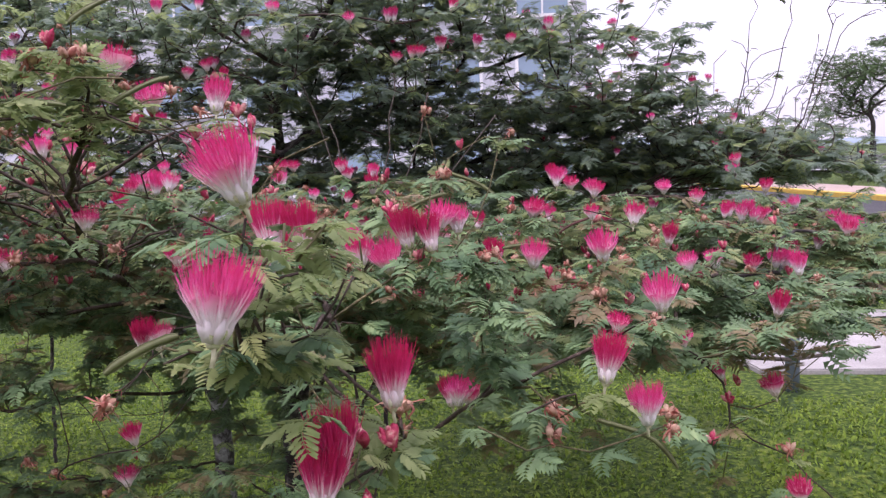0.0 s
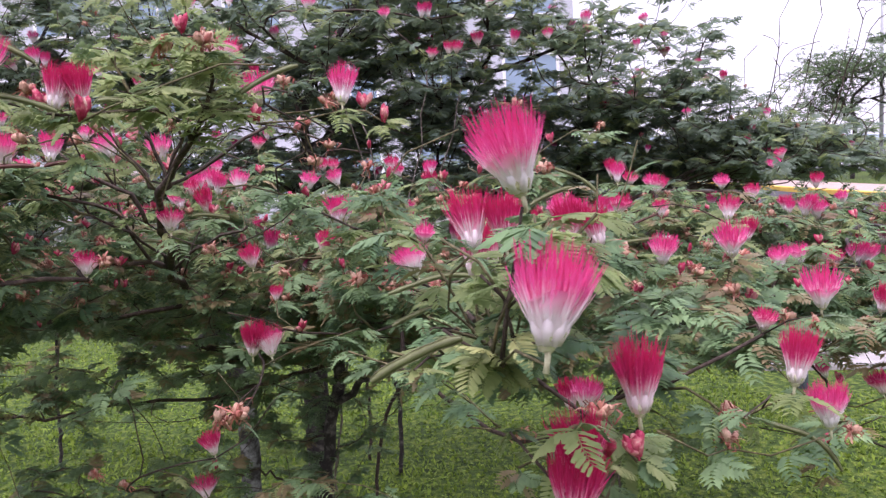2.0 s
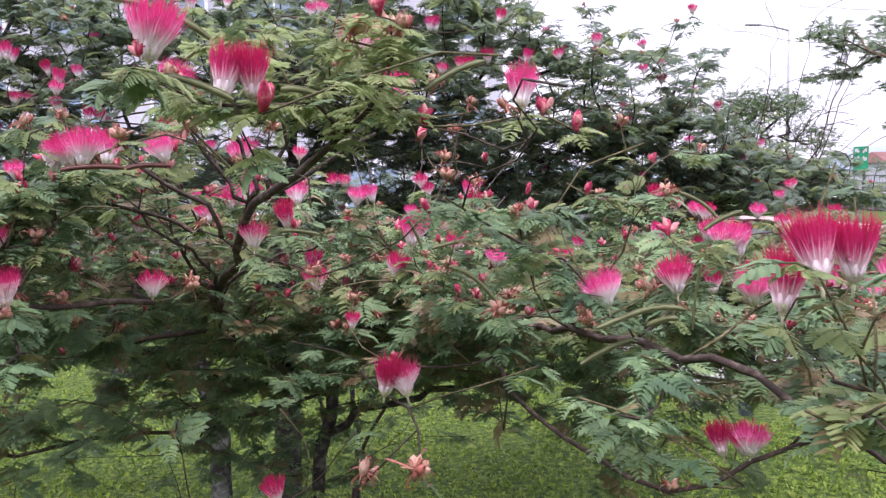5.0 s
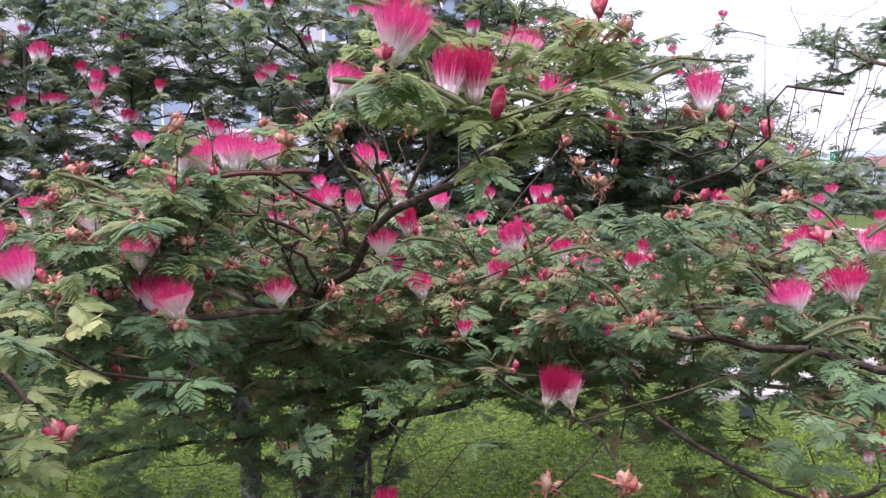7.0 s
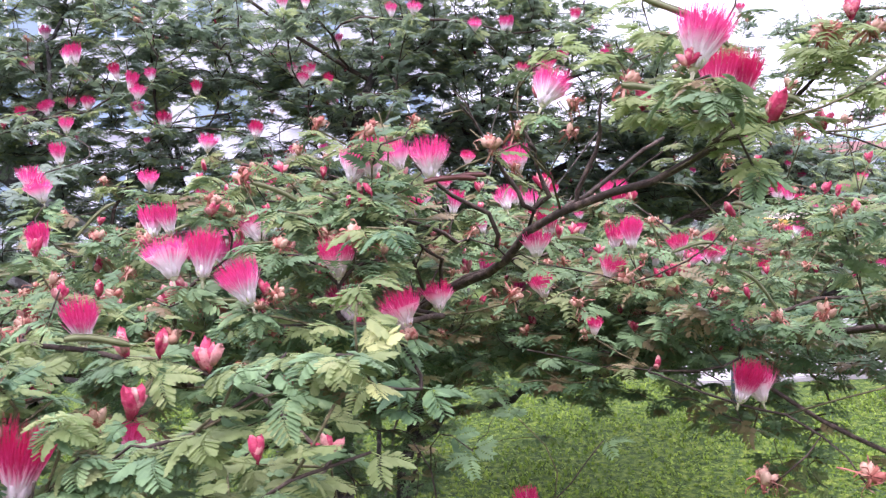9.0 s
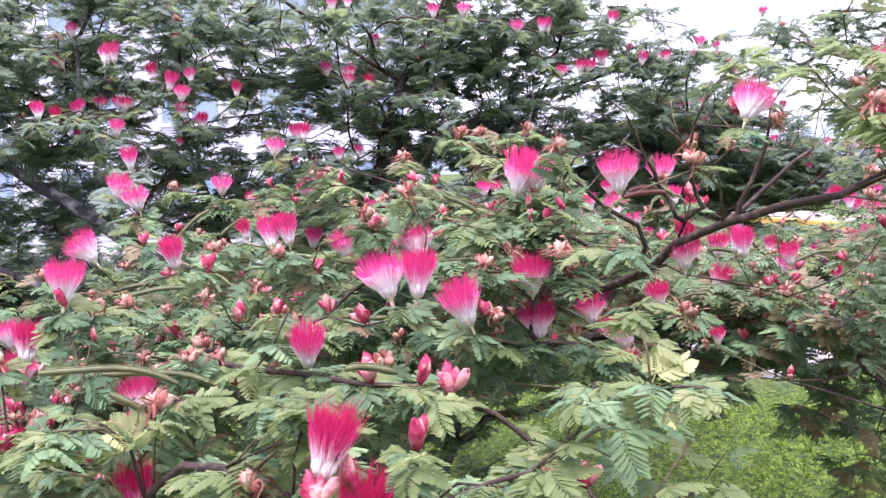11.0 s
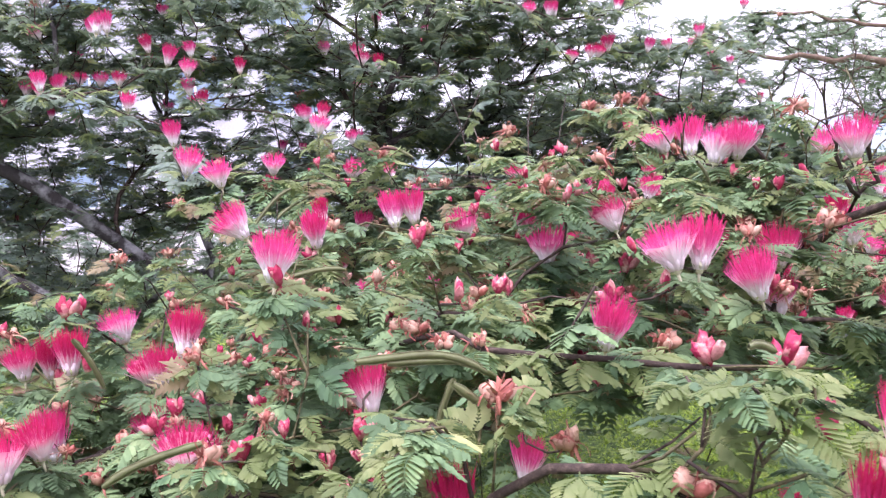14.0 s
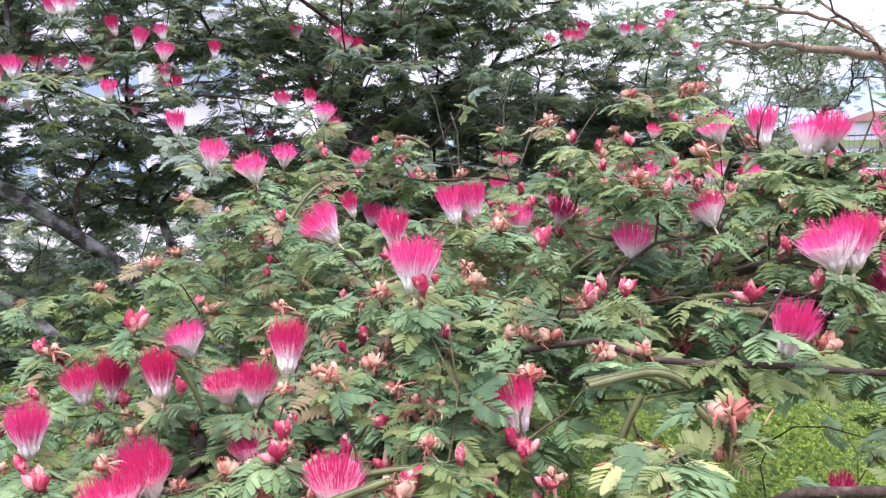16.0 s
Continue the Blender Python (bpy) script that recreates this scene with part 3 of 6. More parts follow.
def pinna(long, pairs, size, droop, seed, simple=False, rib=True):
    """A feather of leaflets along y, arching down."""
    r = np.random.default_rng(seed)
    bits = []
    spine = []
    for i in range(pairs + 1):
        u = i / pairs
        spine.append(np.array([0.004 * math.sin(u * 3), long * u * (1 - 0.12 * droop * u), -droop * long * 0.45 * u * u]))
    for i in range(pairs):
        u = (i + 0.6) / pairs
        p = spine[i] * 0.4 + spine[i + 1] * 0.6
        s = size * (0.62 + 0.5 * math.sin(math.pi * min(1.0, 0.18 + u * 0.78)))
        for side in (1, -1):
            t = tiny_leaflet(s, s * 0.46) if simple == "tiny" else simple_leaflet(s, s * 0.33)
            a = radians(70 - 26 * u + r.normal(0, 3))
            tilt = radians(-14 + r.normal(0, 6))
            rot = np.array(Euler((0, -tilt, 0)).to_matrix())
            v = t[0] @ rot.T
            v[:, 1] *= side
            c, sn = math.cos(math.pi / 2 - a), math.sin(math.pi / 2 - a)
            x, y = v[:, 0].copy(), v[:, 1].copy()
            v[:, 0] = side * (x * c) + (-y * sn if side > 0 else y * -sn) * 1.0
            v[:, 1] = x * sn + side * y * c
            bits.append((v + p, t[1] if side > 0 else t[1][:, ::-1]))
    if rib:
        bits.append(tube(spine[::2] if len(spine) > 5 else spine, np.linspace(0.0007, 0.0004, len(spine[::2] if len(spine) > 5 else spine)), 3))
    return joined(bits)


def leaf_template(long, pairs, size, open_deg, droop, seed, simple=False):
    """A leaf of two feathers on a short stalk."""
    bits = []
    stalk = 0.012
    for side in (-1, 1):
        v, f = pinna(long, pairs, size, droop, seed + side, simple, simple == "folded")
        rot = np.array(Euler((radians(4), 0, side * radians(open_deg))).to_matrix())
        bits.append((v @ rot.T + np.array([0, stalk, 0]), f))
    if simple == "folded":
        bits.append(tube([(0, 0, 0), (0, stalk, 0.0)], [0.0008, 0.0007], 3))
    return joined(bits)


LEAVES = [leaf_template(0.034, 10, 0.0155, 38, 0.7, 1, "folded"), leaf_template(0.037, 10, 0.016, 44, 1.0, 5, "folded"), leaf_template(0.029, 9, 0.0135, 34, 0.4, 9, "folded"), leaf_template(0.035, 10, 0.0155, 50, 1.3, 13, "folded")]
MID_LEAVES = [leaf_template(0.034, 7, 0.0162, 40, 0.7, 1, "tiny"), leaf_template(0.037, 8, 0.0162, 46, 1.0, 5, "tiny"), leaf_template(0.029, 7, 0.0145, 36, 0.4, 9, "tiny"), leaf_template(0.035, 7, 0.016, 52, 1.3, 13, "tiny")]
FAR_LEAVES = [leaf_template(0.036, 5, 0.017, 38, 0.5, 21, "tiny"), leaf_template(0.039, 5, 0.0175, 46, 0.9, 25, "tiny"), leaf_template(0.032, 4, 0.017, 34, 0.3, 29, "tiny")]
SPRAYS = [leaf_template(0.048, 5, 0.0175, 30, 0.5, 21, "tiny"), leaf_template(0.052, 5, 0.0175, 40, 0.9, 25, "tiny"), leaf_template(0.043, 4, 0.018, 24, 0.3, 29, "tiny")]


def leaf_poses(plant, ends, long, gap, size=(0.75, 1.15), tumble=0.3, rg=None, crown=True):
    """Poses of leaves in two rows along the last stretch of each shoot, with a whorl at its tip."""
    rg = rg or plant.rng
    out = []
    for e in ends:
        line = plant.last(e, long * (0.7 + 0.6 * rg.random()))
        side, have, due = 1, 0.0, 0.0
        for a, b in zip(line[:-1], line[1:]):
            p, q = plant.pos[a], plant.pos[b]
            seg = np.linalg.norm(p - q)
            while due < have + seg:
                u = (due - have) / seg
                at = p + (q - p) * u
                d = plant.heading[a]
                flatd = np.array([d[0], d[1], d[2] * 0.4])
                flatd /= np.linalg.norm(flatd) + 1e-9
                lat = np.cross(flatd, (0, 0, 1.0)) * side
                fwd = lat * (0.9 + 0.3 * rg.random()) + flatd * (0.35 + 0.5 * rg.random()) + np.array([0, 0, 0.15 - 0.5 * rg.random()])
                nrm = np.array([rg.normal(0, tumble), rg.normal(0, tumble) - 0.12, 1.0])
                out.append(frame4(at, fwd, nrm, size[0] + (size[1] - size[0]) * rg.random()))
                side = -side
                due += gap * (0.7 + 0.6 * rg.random())
            have += seg
        if crown:
            for k in range(4):
                a = rg.random() * 2 * math.pi
                fwd = np.array([math.cos(a), math.sin(a), -0.1 - 0.4 * rg.random()])
                out.append(frame4(plant.pos[e], fwd, (rg.normal(0, 0.25), rg.normal(0, 0.25), 1.0), size[0] * 0.9 + 0.2 * rg.random()))
    return np.array(out)


def leaf_stuff(name, owner, poses, templates, mat, rg):
    """Many leaves as one part."""
    pick = rg.integers(0, len(templates), len(poses))
    pairs = [spread(t, poses[pick == i]) for i, t in enumerate(templates) if (pick == i).any()]
    return tagged(part(name, tri_mesh(name, *joined(pairs), [mat]), owner), kind="stuff")


# ---- flower heads, buds and pods ----
def egg(at, size, seed, axis=(0, 0, 1.0)):
    """A small lumpy egg."""
    r = np.random.default_rng(seed)
    v, f = [], []
    rings, sides = 4, 6
    for i in range(rings + 1):
        th = math.pi * i / rings
        for k in range(sides):
            ph = 2 * math.pi * k / sides
            s = 1 + r.normal(0, 0.13)
            v.append((math.sin(th) * math.cos(ph) * size[0] * s, math.sin(th) * math.sin(ph) * size[0] * s, -math.cos(th) * size[1] * s))
    for i in range(rings):
        for k in range(sides):
            a, b = i * sides + k, i * sides + (k + 1) % sides
            f += [(a, b, b + sides), (a, b + sides, a + sides)]
    q = Vector((0, 0, 1)).rotation_difference(Vector(axis)).to_matrix()
    return np.array(v) @ np.array(q).T + np.asarray(at), np.array(f)


def ribbon(points, widths, side):
    p, s = np.asarray(points, float), np.asarray(side, float)
    w = np.asarray(widths, float)[:, None]
    v = np.concatenate([p - s * w, p + s * w])
    n = len(p)
    f = []
    for i in range(n - 1):
        f += [(i, i + 1, n + i + 1), (i, n + i + 1, n + i)]
    return v, np.array(f)


def tuft_mesh(seed, spread_deg, count, high, mat, wide=1.0):
    """A brush of stamens that opens upward like a fan."""
    r = np.random.default_rng(seed)
    bits = []
    for k in range(count):
        a = r.random() * 2 * math.pi
        th = radians(spread_deg) * math.sqrt(r.random()) * (1 + r.normal(0, 0.06))
        h = high * (0.74 + 0.34 * r.random()) * (1.05 - 0.17 * (th / radians(spread_deg)) ** 2)
        r0 = 0.0045 * math.sqrt(r.random())
        out = np.array([math.cos(a), math.sin(a), 0])
        bend = r.normal(0, 0.0018, 3)
        pts = []
        for u in ((0, 0.3, 0.65, 1.0) if wide == 1 else (0, 0.5, 1.0)):
            rad = r0 + math.sin(th) * h * (1.46 * u - 0.48 * u * u)
            pts.append(out * rad + np.array([0, 0, math.cos(th) * h * u + 0.006]) + bend * u * u)
        b = r.random() * 2 * math.pi
        side = np.array([math.cos(b), math.sin(b), 0])
        bits.append(ribbon(pts, np.array([0.00042, 0.0004, 0.00032, 0.0001] if wide == 1 else [0.0006, 0.0005, 0.00025]) * wide, side))
    # the florets stand packed in a ragged funnel
    open_at = math.tan(radians(spread_deg)) * 0.8
    ring = []
    for i, h in enumerate((0.004, 0.011, 0.018, 0.024)):
        for k in range(14):
            a = 2 * math.pi * (k + 0.5 * (i % 2)) / 14
            rad = (0.0038 + open_at * (h - 0.004)) * (1 + r.normal(0, 0.07))
            ring.append((math.cos(a) * rad, math.sin(a) * rad, h + (r.normal(0, 0.0025) if i == 3 else 0)))
    walls = []
    for i in range(3):
        for k in range(14):
            q, w = i * 14 + k, i * 14 + (k + 1) % 14
            walls += [(q, w, w + 14), (q, w + 14, q + 14)]
    bits.append((np.array(ring), np.array(walls)))
    for k in range(7):
        a = 2 * math.pi * k / 7
        out = np.array([math.cos(a), math.sin(a), 0])
        lean = math.tan(radians(spread_deg * 0.5))
        bits.append(tube([out * 0.003 + np.array([0, 0, 0.003]), out * (0.0036 + 0.006 * lean) + np.array([0, 0, 0.009]), out * (0.0042 + 0.011 * lean) + np.array([0, 0, 0.0145])], [0.002, 0.0026, 0.0016], 5))
    return tri_mesh("flower", *joined(bits), [mat])


def calyx_mesh(seed):
    r = np.random.default_rng(seed)
    bits = [egg((0, 0, 0.004), (0.0042, 0.005), seed)]
    for k in range(5):
        a = 2 * math.pi * k / 5 + r.normal(0, 0.1)
        o = np.array([math.cos(a), math.sin(a), 0])
        bits.append(egg(o * 0.0042 + np.array([0, 0, 0.006]), (0.0019, 0.0034), seed + k, tuple(o * 0.6 + np.array([0, 0, 1]))))
    bits.append(tube([(0, 0, -0.008), (0.0005, 0, -0.003), (0, 0, 0.002)], [0.0012, 0.0012, 0.0015], 5))
    return tri_mesh("calyx", *joined(bits), [M_CALYX], smooth=True)


def bud_mesh(seed, count):
    """A tight cluster of closed buds and furled heads."""
    r = np.random.default_rng(seed)
    bits = [tube([(0, 0, -0.006), (0, 0.0005, -0.002), (0, 0, 0.004)], [0.0012, 0.0012, 0.002], 5)]
    for k in range(count):
        d = np.array([r.normal(0, 0.3), r.normal(0, 0.3), 0.9])
        d /= np.linalg.norm(d)
        w = 0.0038 + 0.0018 * r.random()
        bits.append(egg(d * (0.006 + 0.006 * r.random()) + r.normal(0, 0.001, 3), (w, w * (1.7 + 0.9 * r.random())), seed * 31 + k, tuple(d)))
    return tri_mesh("furled_head", *joined(bits), [M_BUD], smooth=True)


def withered_mesh(seed):
    """A spent head: curled brown strips and shrunken buds."""
    r = np.random.default_rng(seed)
    bits = [tube([(0, 0, -0.006), (0, 0.0005, -0.002), (0, 0, 0.004)], [0.0012, 0.0012, 0.002], 5)]
    for k in range(22):
        a, th = r.random() * 2 * math.pi, radians(95) * math.sqrt(r.random())
        o = np.array([math.cos(a) * math.sin(th), math.sin(a) * math.sin(th), math.cos(th)])
        curl = r.normal(0, 0.006, 3)
        h = 0.006 + 0.008 * r.random()
        pts = [o * h * u + curl * math.sin(u * 2.6) + np.array([0, 0, -0.011 * u * u + 0.005]) for u in (0, 0.35, 0.7, 1)]
        bits.append(ribbon(pts, [0.0007, 0.001, 0.0009, 0.0004], r.normal(0, 1, 3) / 1.7))
    for k in range(5):
        d = np.array([r.normal(0, 0.8), r.normal(0, 0.8), 0.4 + r.random()])
        d /= np.linalg.norm(d)
        bits.append(egg(d * 0.008, (0.004, 0.0065), seed * 17 + k, tuple(d)))
    return tri_mesh("withered_head", *joined(bits), [M_WITHER])


TUFT_P = [tuft_mesh(40 + i, s, n, h, M_PINK) for i, (s, n, h) in enumerate(((30, 460, 0.034), (35, 480, 0.034), (40, 490, 0.032), (23, 420, 0.038)))]
TUFT_R = [tuft_mesh(60 + i, s, n, h, M_RED) for i, (s, n, h) in enumerate(((30, 460, 0.033), (36, 480, 0.033), (41, 490, 0.031), (22, 420, 0.037)))]
FAR_P = [tuft_mesh(140 + i, a, 190, h, M_PINK, 1.35) for i, (a, h) in enumerate(((30, 0.034), (35, 0.034), (40, 0.032), (23, 0.038)))]
FAR_R = [tuft_mesh(160 + i, a, 190, h, M_RED, 1.35) for i, (a, h) in enumerate(((30, 0.033), (36, 0.033), (41, 0.031), (22, 0.037)))]
CALYX = [calyx_mesh(80), calyx_mesh(95)]
BUDS = [bud_mesh(3, 5), bud_mesh(4, 8), bud_mesh(5, 6), bud_mesh(6, 3)]
WITHERED = [withered_mesh(7), withered_mesh(8), withered_mesh(9)]


def place_heads(owner, heads, seed):
    """Flower heads, buds and spent heads on their shoots. Returns where each stalk begins."""
    r = np.random.default_rng(seed)
    feet = []
    for x, y, z, size, kind in heads:
        spots = [(0.0, 0.0, 0.0)]
        if kind.endswith("2"):
            a = r.random() * 0.8 - 0.4
            spots = [(0.011 * math.cos(a), 0.011 * math.sin(a), 0), (-0.012 * math.cos(a), -0.012 * math.sin(a), r.normal(0, 0.003))]
        foot = Vector((x, y, z - 0.018 * size))
        for i, (dx, dy, dz) in enumerate(spots):
            lean = Euler((r.normal(0, 0.16), r.normal(0, 0.16) + dx * 14, r.random() * 6.28))
            s = size * (0.9 + 0.16 * r.random()) * (0.8 if kind[0] == "b" else 1.0)
            m = Matrix.LocRotScale(foot + Vector((dx, dy, dz)), lean, (s, s, s))
            if kind[0] in "fr":
                pick = int(r.integers(0, 4))
                near = y + 0.45 * x < 0.85 and size > 0.7
                me = ((TUFT_P if near else FAR_P) if kind[0] == "f" else (TUFT_R if near else FAR_R))[(0 if kind[0] == "f" else 3) if y < 0.85 else pick]
                fl = part("flower", me, owner, "pink brush of stamens, white at the foot" if kind[0] == "f" else "crimson brush of stamens, pale at the foot", m)
                part("calyx", CALYX[int(r.integers(0, 2))], fl, m=m)
            elif kind[0] == "b":
                part("furled_head", BUDS[int(r.integers(0, 4))], owner, "red and cream closed buds", m)
            else:
                part("withered_head", WITHERED[int(r.integers(0, 3))], owner, "curled brown spent flower head", m)
        feet.append((x, y, z - 0.023 * size))
    return feet


def pod(owner, a, b, dry=False):
    """A flat pod with thick rims between two places, hanging on its shoot."""
    a, b = np.asarray(a, float), np.asarray(b, float)
    d = b - a
    long = np.linalg.norm(d)
    d /= long
    up = np.array([0, 0, 1.0]) - d * d[2]
    up /= np.linalg.norm(up)
    n = 9
    spine = [a + d * long * i / (n - 1) + up * long * (0.09 * math.sin(math.pi * i / (n - 1)) + 0.025 * math.sin(5.0 * i / (n - 1) + 40 * long)) for i in range(n)]
    half = [0.0024 * min(1.0, 0.25 + 2.6 * math.sin(math.pi * min(0.97, 0.03 + i / (n - 1))) ** 0.8) * (1 + 0.1 * math.sin(i * 2.2)) for i in range(n)]
    out = np.cross(d, up)
    v, f = [], []
    for p, h in zip(spine, half):
        v += [p + up * h, p + out * 0.0011, p - up * h, p - out * 0.0011]
    for i in range(n - 1):
        for k in range(4):
            q, r = i * 4 + k, i * 4 + (k + 1) % 4
            f += [(q, r, r + 4), (q, r + 4, q + 4)]
    ob = part("seed_pod", tri_mesh("seed_pod", v, f, [M_PODDRY if dry else M_POD], smooth=True), owner, "dry dark brown pod" if dry else "flat green seed pod")
    for s in (1, -1):
        rim = [p + up * h * s for p, h in zip(spine, half)]
        part("pod_rim", tri_mesh("pod_rim", *tube(rim, [0.0003] * n, 4), [M_PODDRY if dry else M_PODRIM], smooth=True), ob)


# ---- where the heads stand: x, y, height, size, kind (f pink, r crimson, b buds, w withered; 2 a pair) ----
HEADS = []
HEADS += [
    (0.425, 1.020, 1.203, 1.00, 'r'), (0.451, 1.105, 1.234, 1.00, 'w'), (0.458, 1.165, 1.294, 1.00, 'r'), (0.399, 1.190, 1.283, 1.00, 'b'),
    (0.477, 1.202, 1.402, 1.00, 'r'), (0.395, 1.202, 1.307, 0.70, 'f'), (0.542, 1.268, 1.451, 1.00, 'f'), (0.382, 1.308, 1.459, 1.00, 'f'),
    (0.460, 1.397, 1.449, 1.00, 'f'), (0.542, 1.445, 1.433, 1.00, 'r'), (0.608, 1.475, 1.429, 1.00, 'f2'), (0.403, 1.476, 1.483, 1.00, 'r'),
    (0.856, 1.700, 1.457, 1.00, 'r'), (0.659, 1.742, 1.494, 1.00, 'f2'), (0.894, 1.760, 1.463, 1.00, 'f2'), (0.510, 1.845, 1.558, 1.00, 'f'),
    (0.670, 1.870, 1.496, 1.00, 'r'), (0.743, 1.870, 1.475, 1.00, 'r'), (0.604, 1.900, 1.526, 1.00, 'r'), (0.969, 1.955, 1.458, 1.00, 'f'),
    (0.832, 2.040, 1.538, 1.00, 'r'), (-0.140, 0.449, 1.574, 1.20, 'f'),
]
HEADS += [
    (-0.137, 0.522, 1.636, 1.15, 'f'), (-0.111, 0.557, 1.439, 1.15, 'r'), (-0.082, 0.561, 1.431, 1.00, 'b'), (-0.100, 0.574, 1.454, 1.15, 'r'),
    (-0.063, 0.578, 1.497, 1.15, 'r'), (-0.085, 0.578, 1.474, 1.00, 'b'), (-0.066, 0.578, 1.471, 1.00, 'b'), (-0.139, 0.663, 1.589, 1.00, 'r2'),
    (-0.064, 0.679, 1.460, 1.00, 'w'), (-0.148, 0.703, 1.565, 1.00, 'r'), (0.112, 0.735, 1.457, 1.10, 'r'), (0.155, 0.759, 1.407, 1.00, 'f'),
    (0.068, 0.765, 1.399, 1.00, 'w'), (0.074, 0.765, 1.422, 1.00, 'w'), (-0.041, 0.797, 1.571, 1.00, 'r2'), (0.198, 0.839, 1.388, 1.00, 'w'),
    (0.199, 0.853, 1.493, 1.10, 'f'), (-0.074, 0.862, 1.544, 1.00, 'f'), (-0.189, 0.900, 1.540, 1.00, 'f'), (0.163, 0.902, 1.456, 0.70, 'r'),
    (-0.212, 0.908, 1.699, 1.00, 'b'), (-0.255, 0.935, 1.716, 1.00, 'f'),
]
HEADS += [
    (-0.343, 0.935, 1.707, 1.00, 'b'), (0.023, 0.935, 1.543, 1.00, 'w'), (-0.108, 0.935, 1.543, 1.00, 'r'), (0.045, 0.977, 1.541, 1.00, 'w'),
    (0.166, 0.977, 1.488, 1.00, 'w'), (-0.008, 0.977, 1.365, 1.00, 'f'), (0.088, 0.989, 1.523, 1.00, 'f'), (0.175, 1.004, 1.525, 1.00, 'f'),
    (-0.008, 1.019, 1.566, 1.00, 'f2'), (-0.002, 1.020, 1.351, 1.00, 'r2'), (-0.077, 1.020, 1.597, 1.00, 'b'), (-0.076, 1.020, 1.322, 1.00, 'w'),
    (-0.166, 1.020, 1.507, 1.00, 'w'), (0.212, 1.062, 1.513, 1.00, 'w'), (0.342, 1.105, 1.256, 1.00, 'b'), (-0.326, 1.105, 1.702, 1.00, 'b'),
    (0.062, 1.190, 1.501, 1.00, 'r'), (0.343, 1.226, 1.354, 1.00, 'r'), (-0.203, 1.264, 1.439, 0.70, 'f'), (-0.029, 1.275, 1.728, 1.00, 'w'),
    (-0.162, 1.275, 1.473, 1.00, 'b'), (0.285, 1.275, 1.542, 1.00, 'r'),
]
HEADS += [
    (-0.245, 1.341, 1.549, 1.00, 'r'), (-0.269, 1.358, 1.520, 1.00, 'b'), (-0.310, 1.359, 1.563, 1.00, 'f'), (0.141, 1.360, 1.553, 1.00, 'r'),
    (-0.249, 1.360, 1.522, 1.00, 'b'), (-0.242, 1.360, 1.467, 1.00, 'b'), (-0.336, 1.390, 1.515, 1.00, 'r'), (-0.300, 1.393, 1.566, 1.00, 'f'),
    (-0.332, 1.402, 1.523, 1.00, 'b'), (-0.304, 1.428, 1.557, 1.00, 'r'), (-0.170, 1.445, 1.518, 1.00, 'f'), (-0.009, 1.639, 1.493, 1.00, 'r2'),
    (0.322, 1.723, 1.564, 1.00, 'r'), (-0.142, 1.735, 1.624, 0.70, 'f'), (0.251, 1.759, 1.589, 1.00, 'f'), (-0.337, 1.779, 1.616, 1.00, 'f'),
    (0.333, 1.781, 1.569, 1.00, 'f'), (-0.146, 1.792, 1.617, 1.00, 'f'), (0.265, 1.814, 1.595, 1.00, 'f'), (-0.224, 1.917, 1.640, 1.00, 'r'),
    (-0.981, 0.781, 1.554, 0.92, 'r'), (-0.544, 0.806, 1.741, 1.20, 'f'),
]
HEADS += [
    (-0.963, 0.807, 1.506, 1.00, 'r'), (-0.472, 0.826, 1.714, 1.20, 'b'), (-0.832, 0.845, 1.504, 1.00, 'b'), (-0.491, 0.849, 1.717, 1.00, 'r2'),
    (-0.408, 0.850, 1.765, 1.00, 'w'), (-0.387, 0.850, 1.783, 1.00, 'b'), (-0.370, 0.850, 1.769, 1.00, 'w'), (-0.368, 0.850, 1.424, 1.00, 'w'),
    (-1.008, 0.867, 1.521, 1.00, 'w'), (-0.911, 0.879, 1.538, 1.30, 'b'), (-0.373, 0.892, 1.775, 1.00, 'w'), (-0.547, 0.892, 1.738, 1.00, 'w'),
    (-0.535, 0.892, 1.725, 1.00, 'b'), (-0.783, 0.901, 1.481, 1.00, 'b'), (-0.897, 0.918, 1.563, 1.00, 'b'), (-0.405, 0.930, 1.398, 1.20, 'w'),
    (-0.866, 0.949, 1.548, 1.30, 'b'), (-0.924, 0.952, 1.558, 1.00, 'b'), (-0.708, 0.977, 1.552, 1.00, 'r'), (-0.368, 1.000, 1.446, 1.00, 'r2'),
    (-0.833, 1.001, 1.580, 1.10, 'f'), (-0.963, 1.006, 1.557, 1.00, 'f'),
]
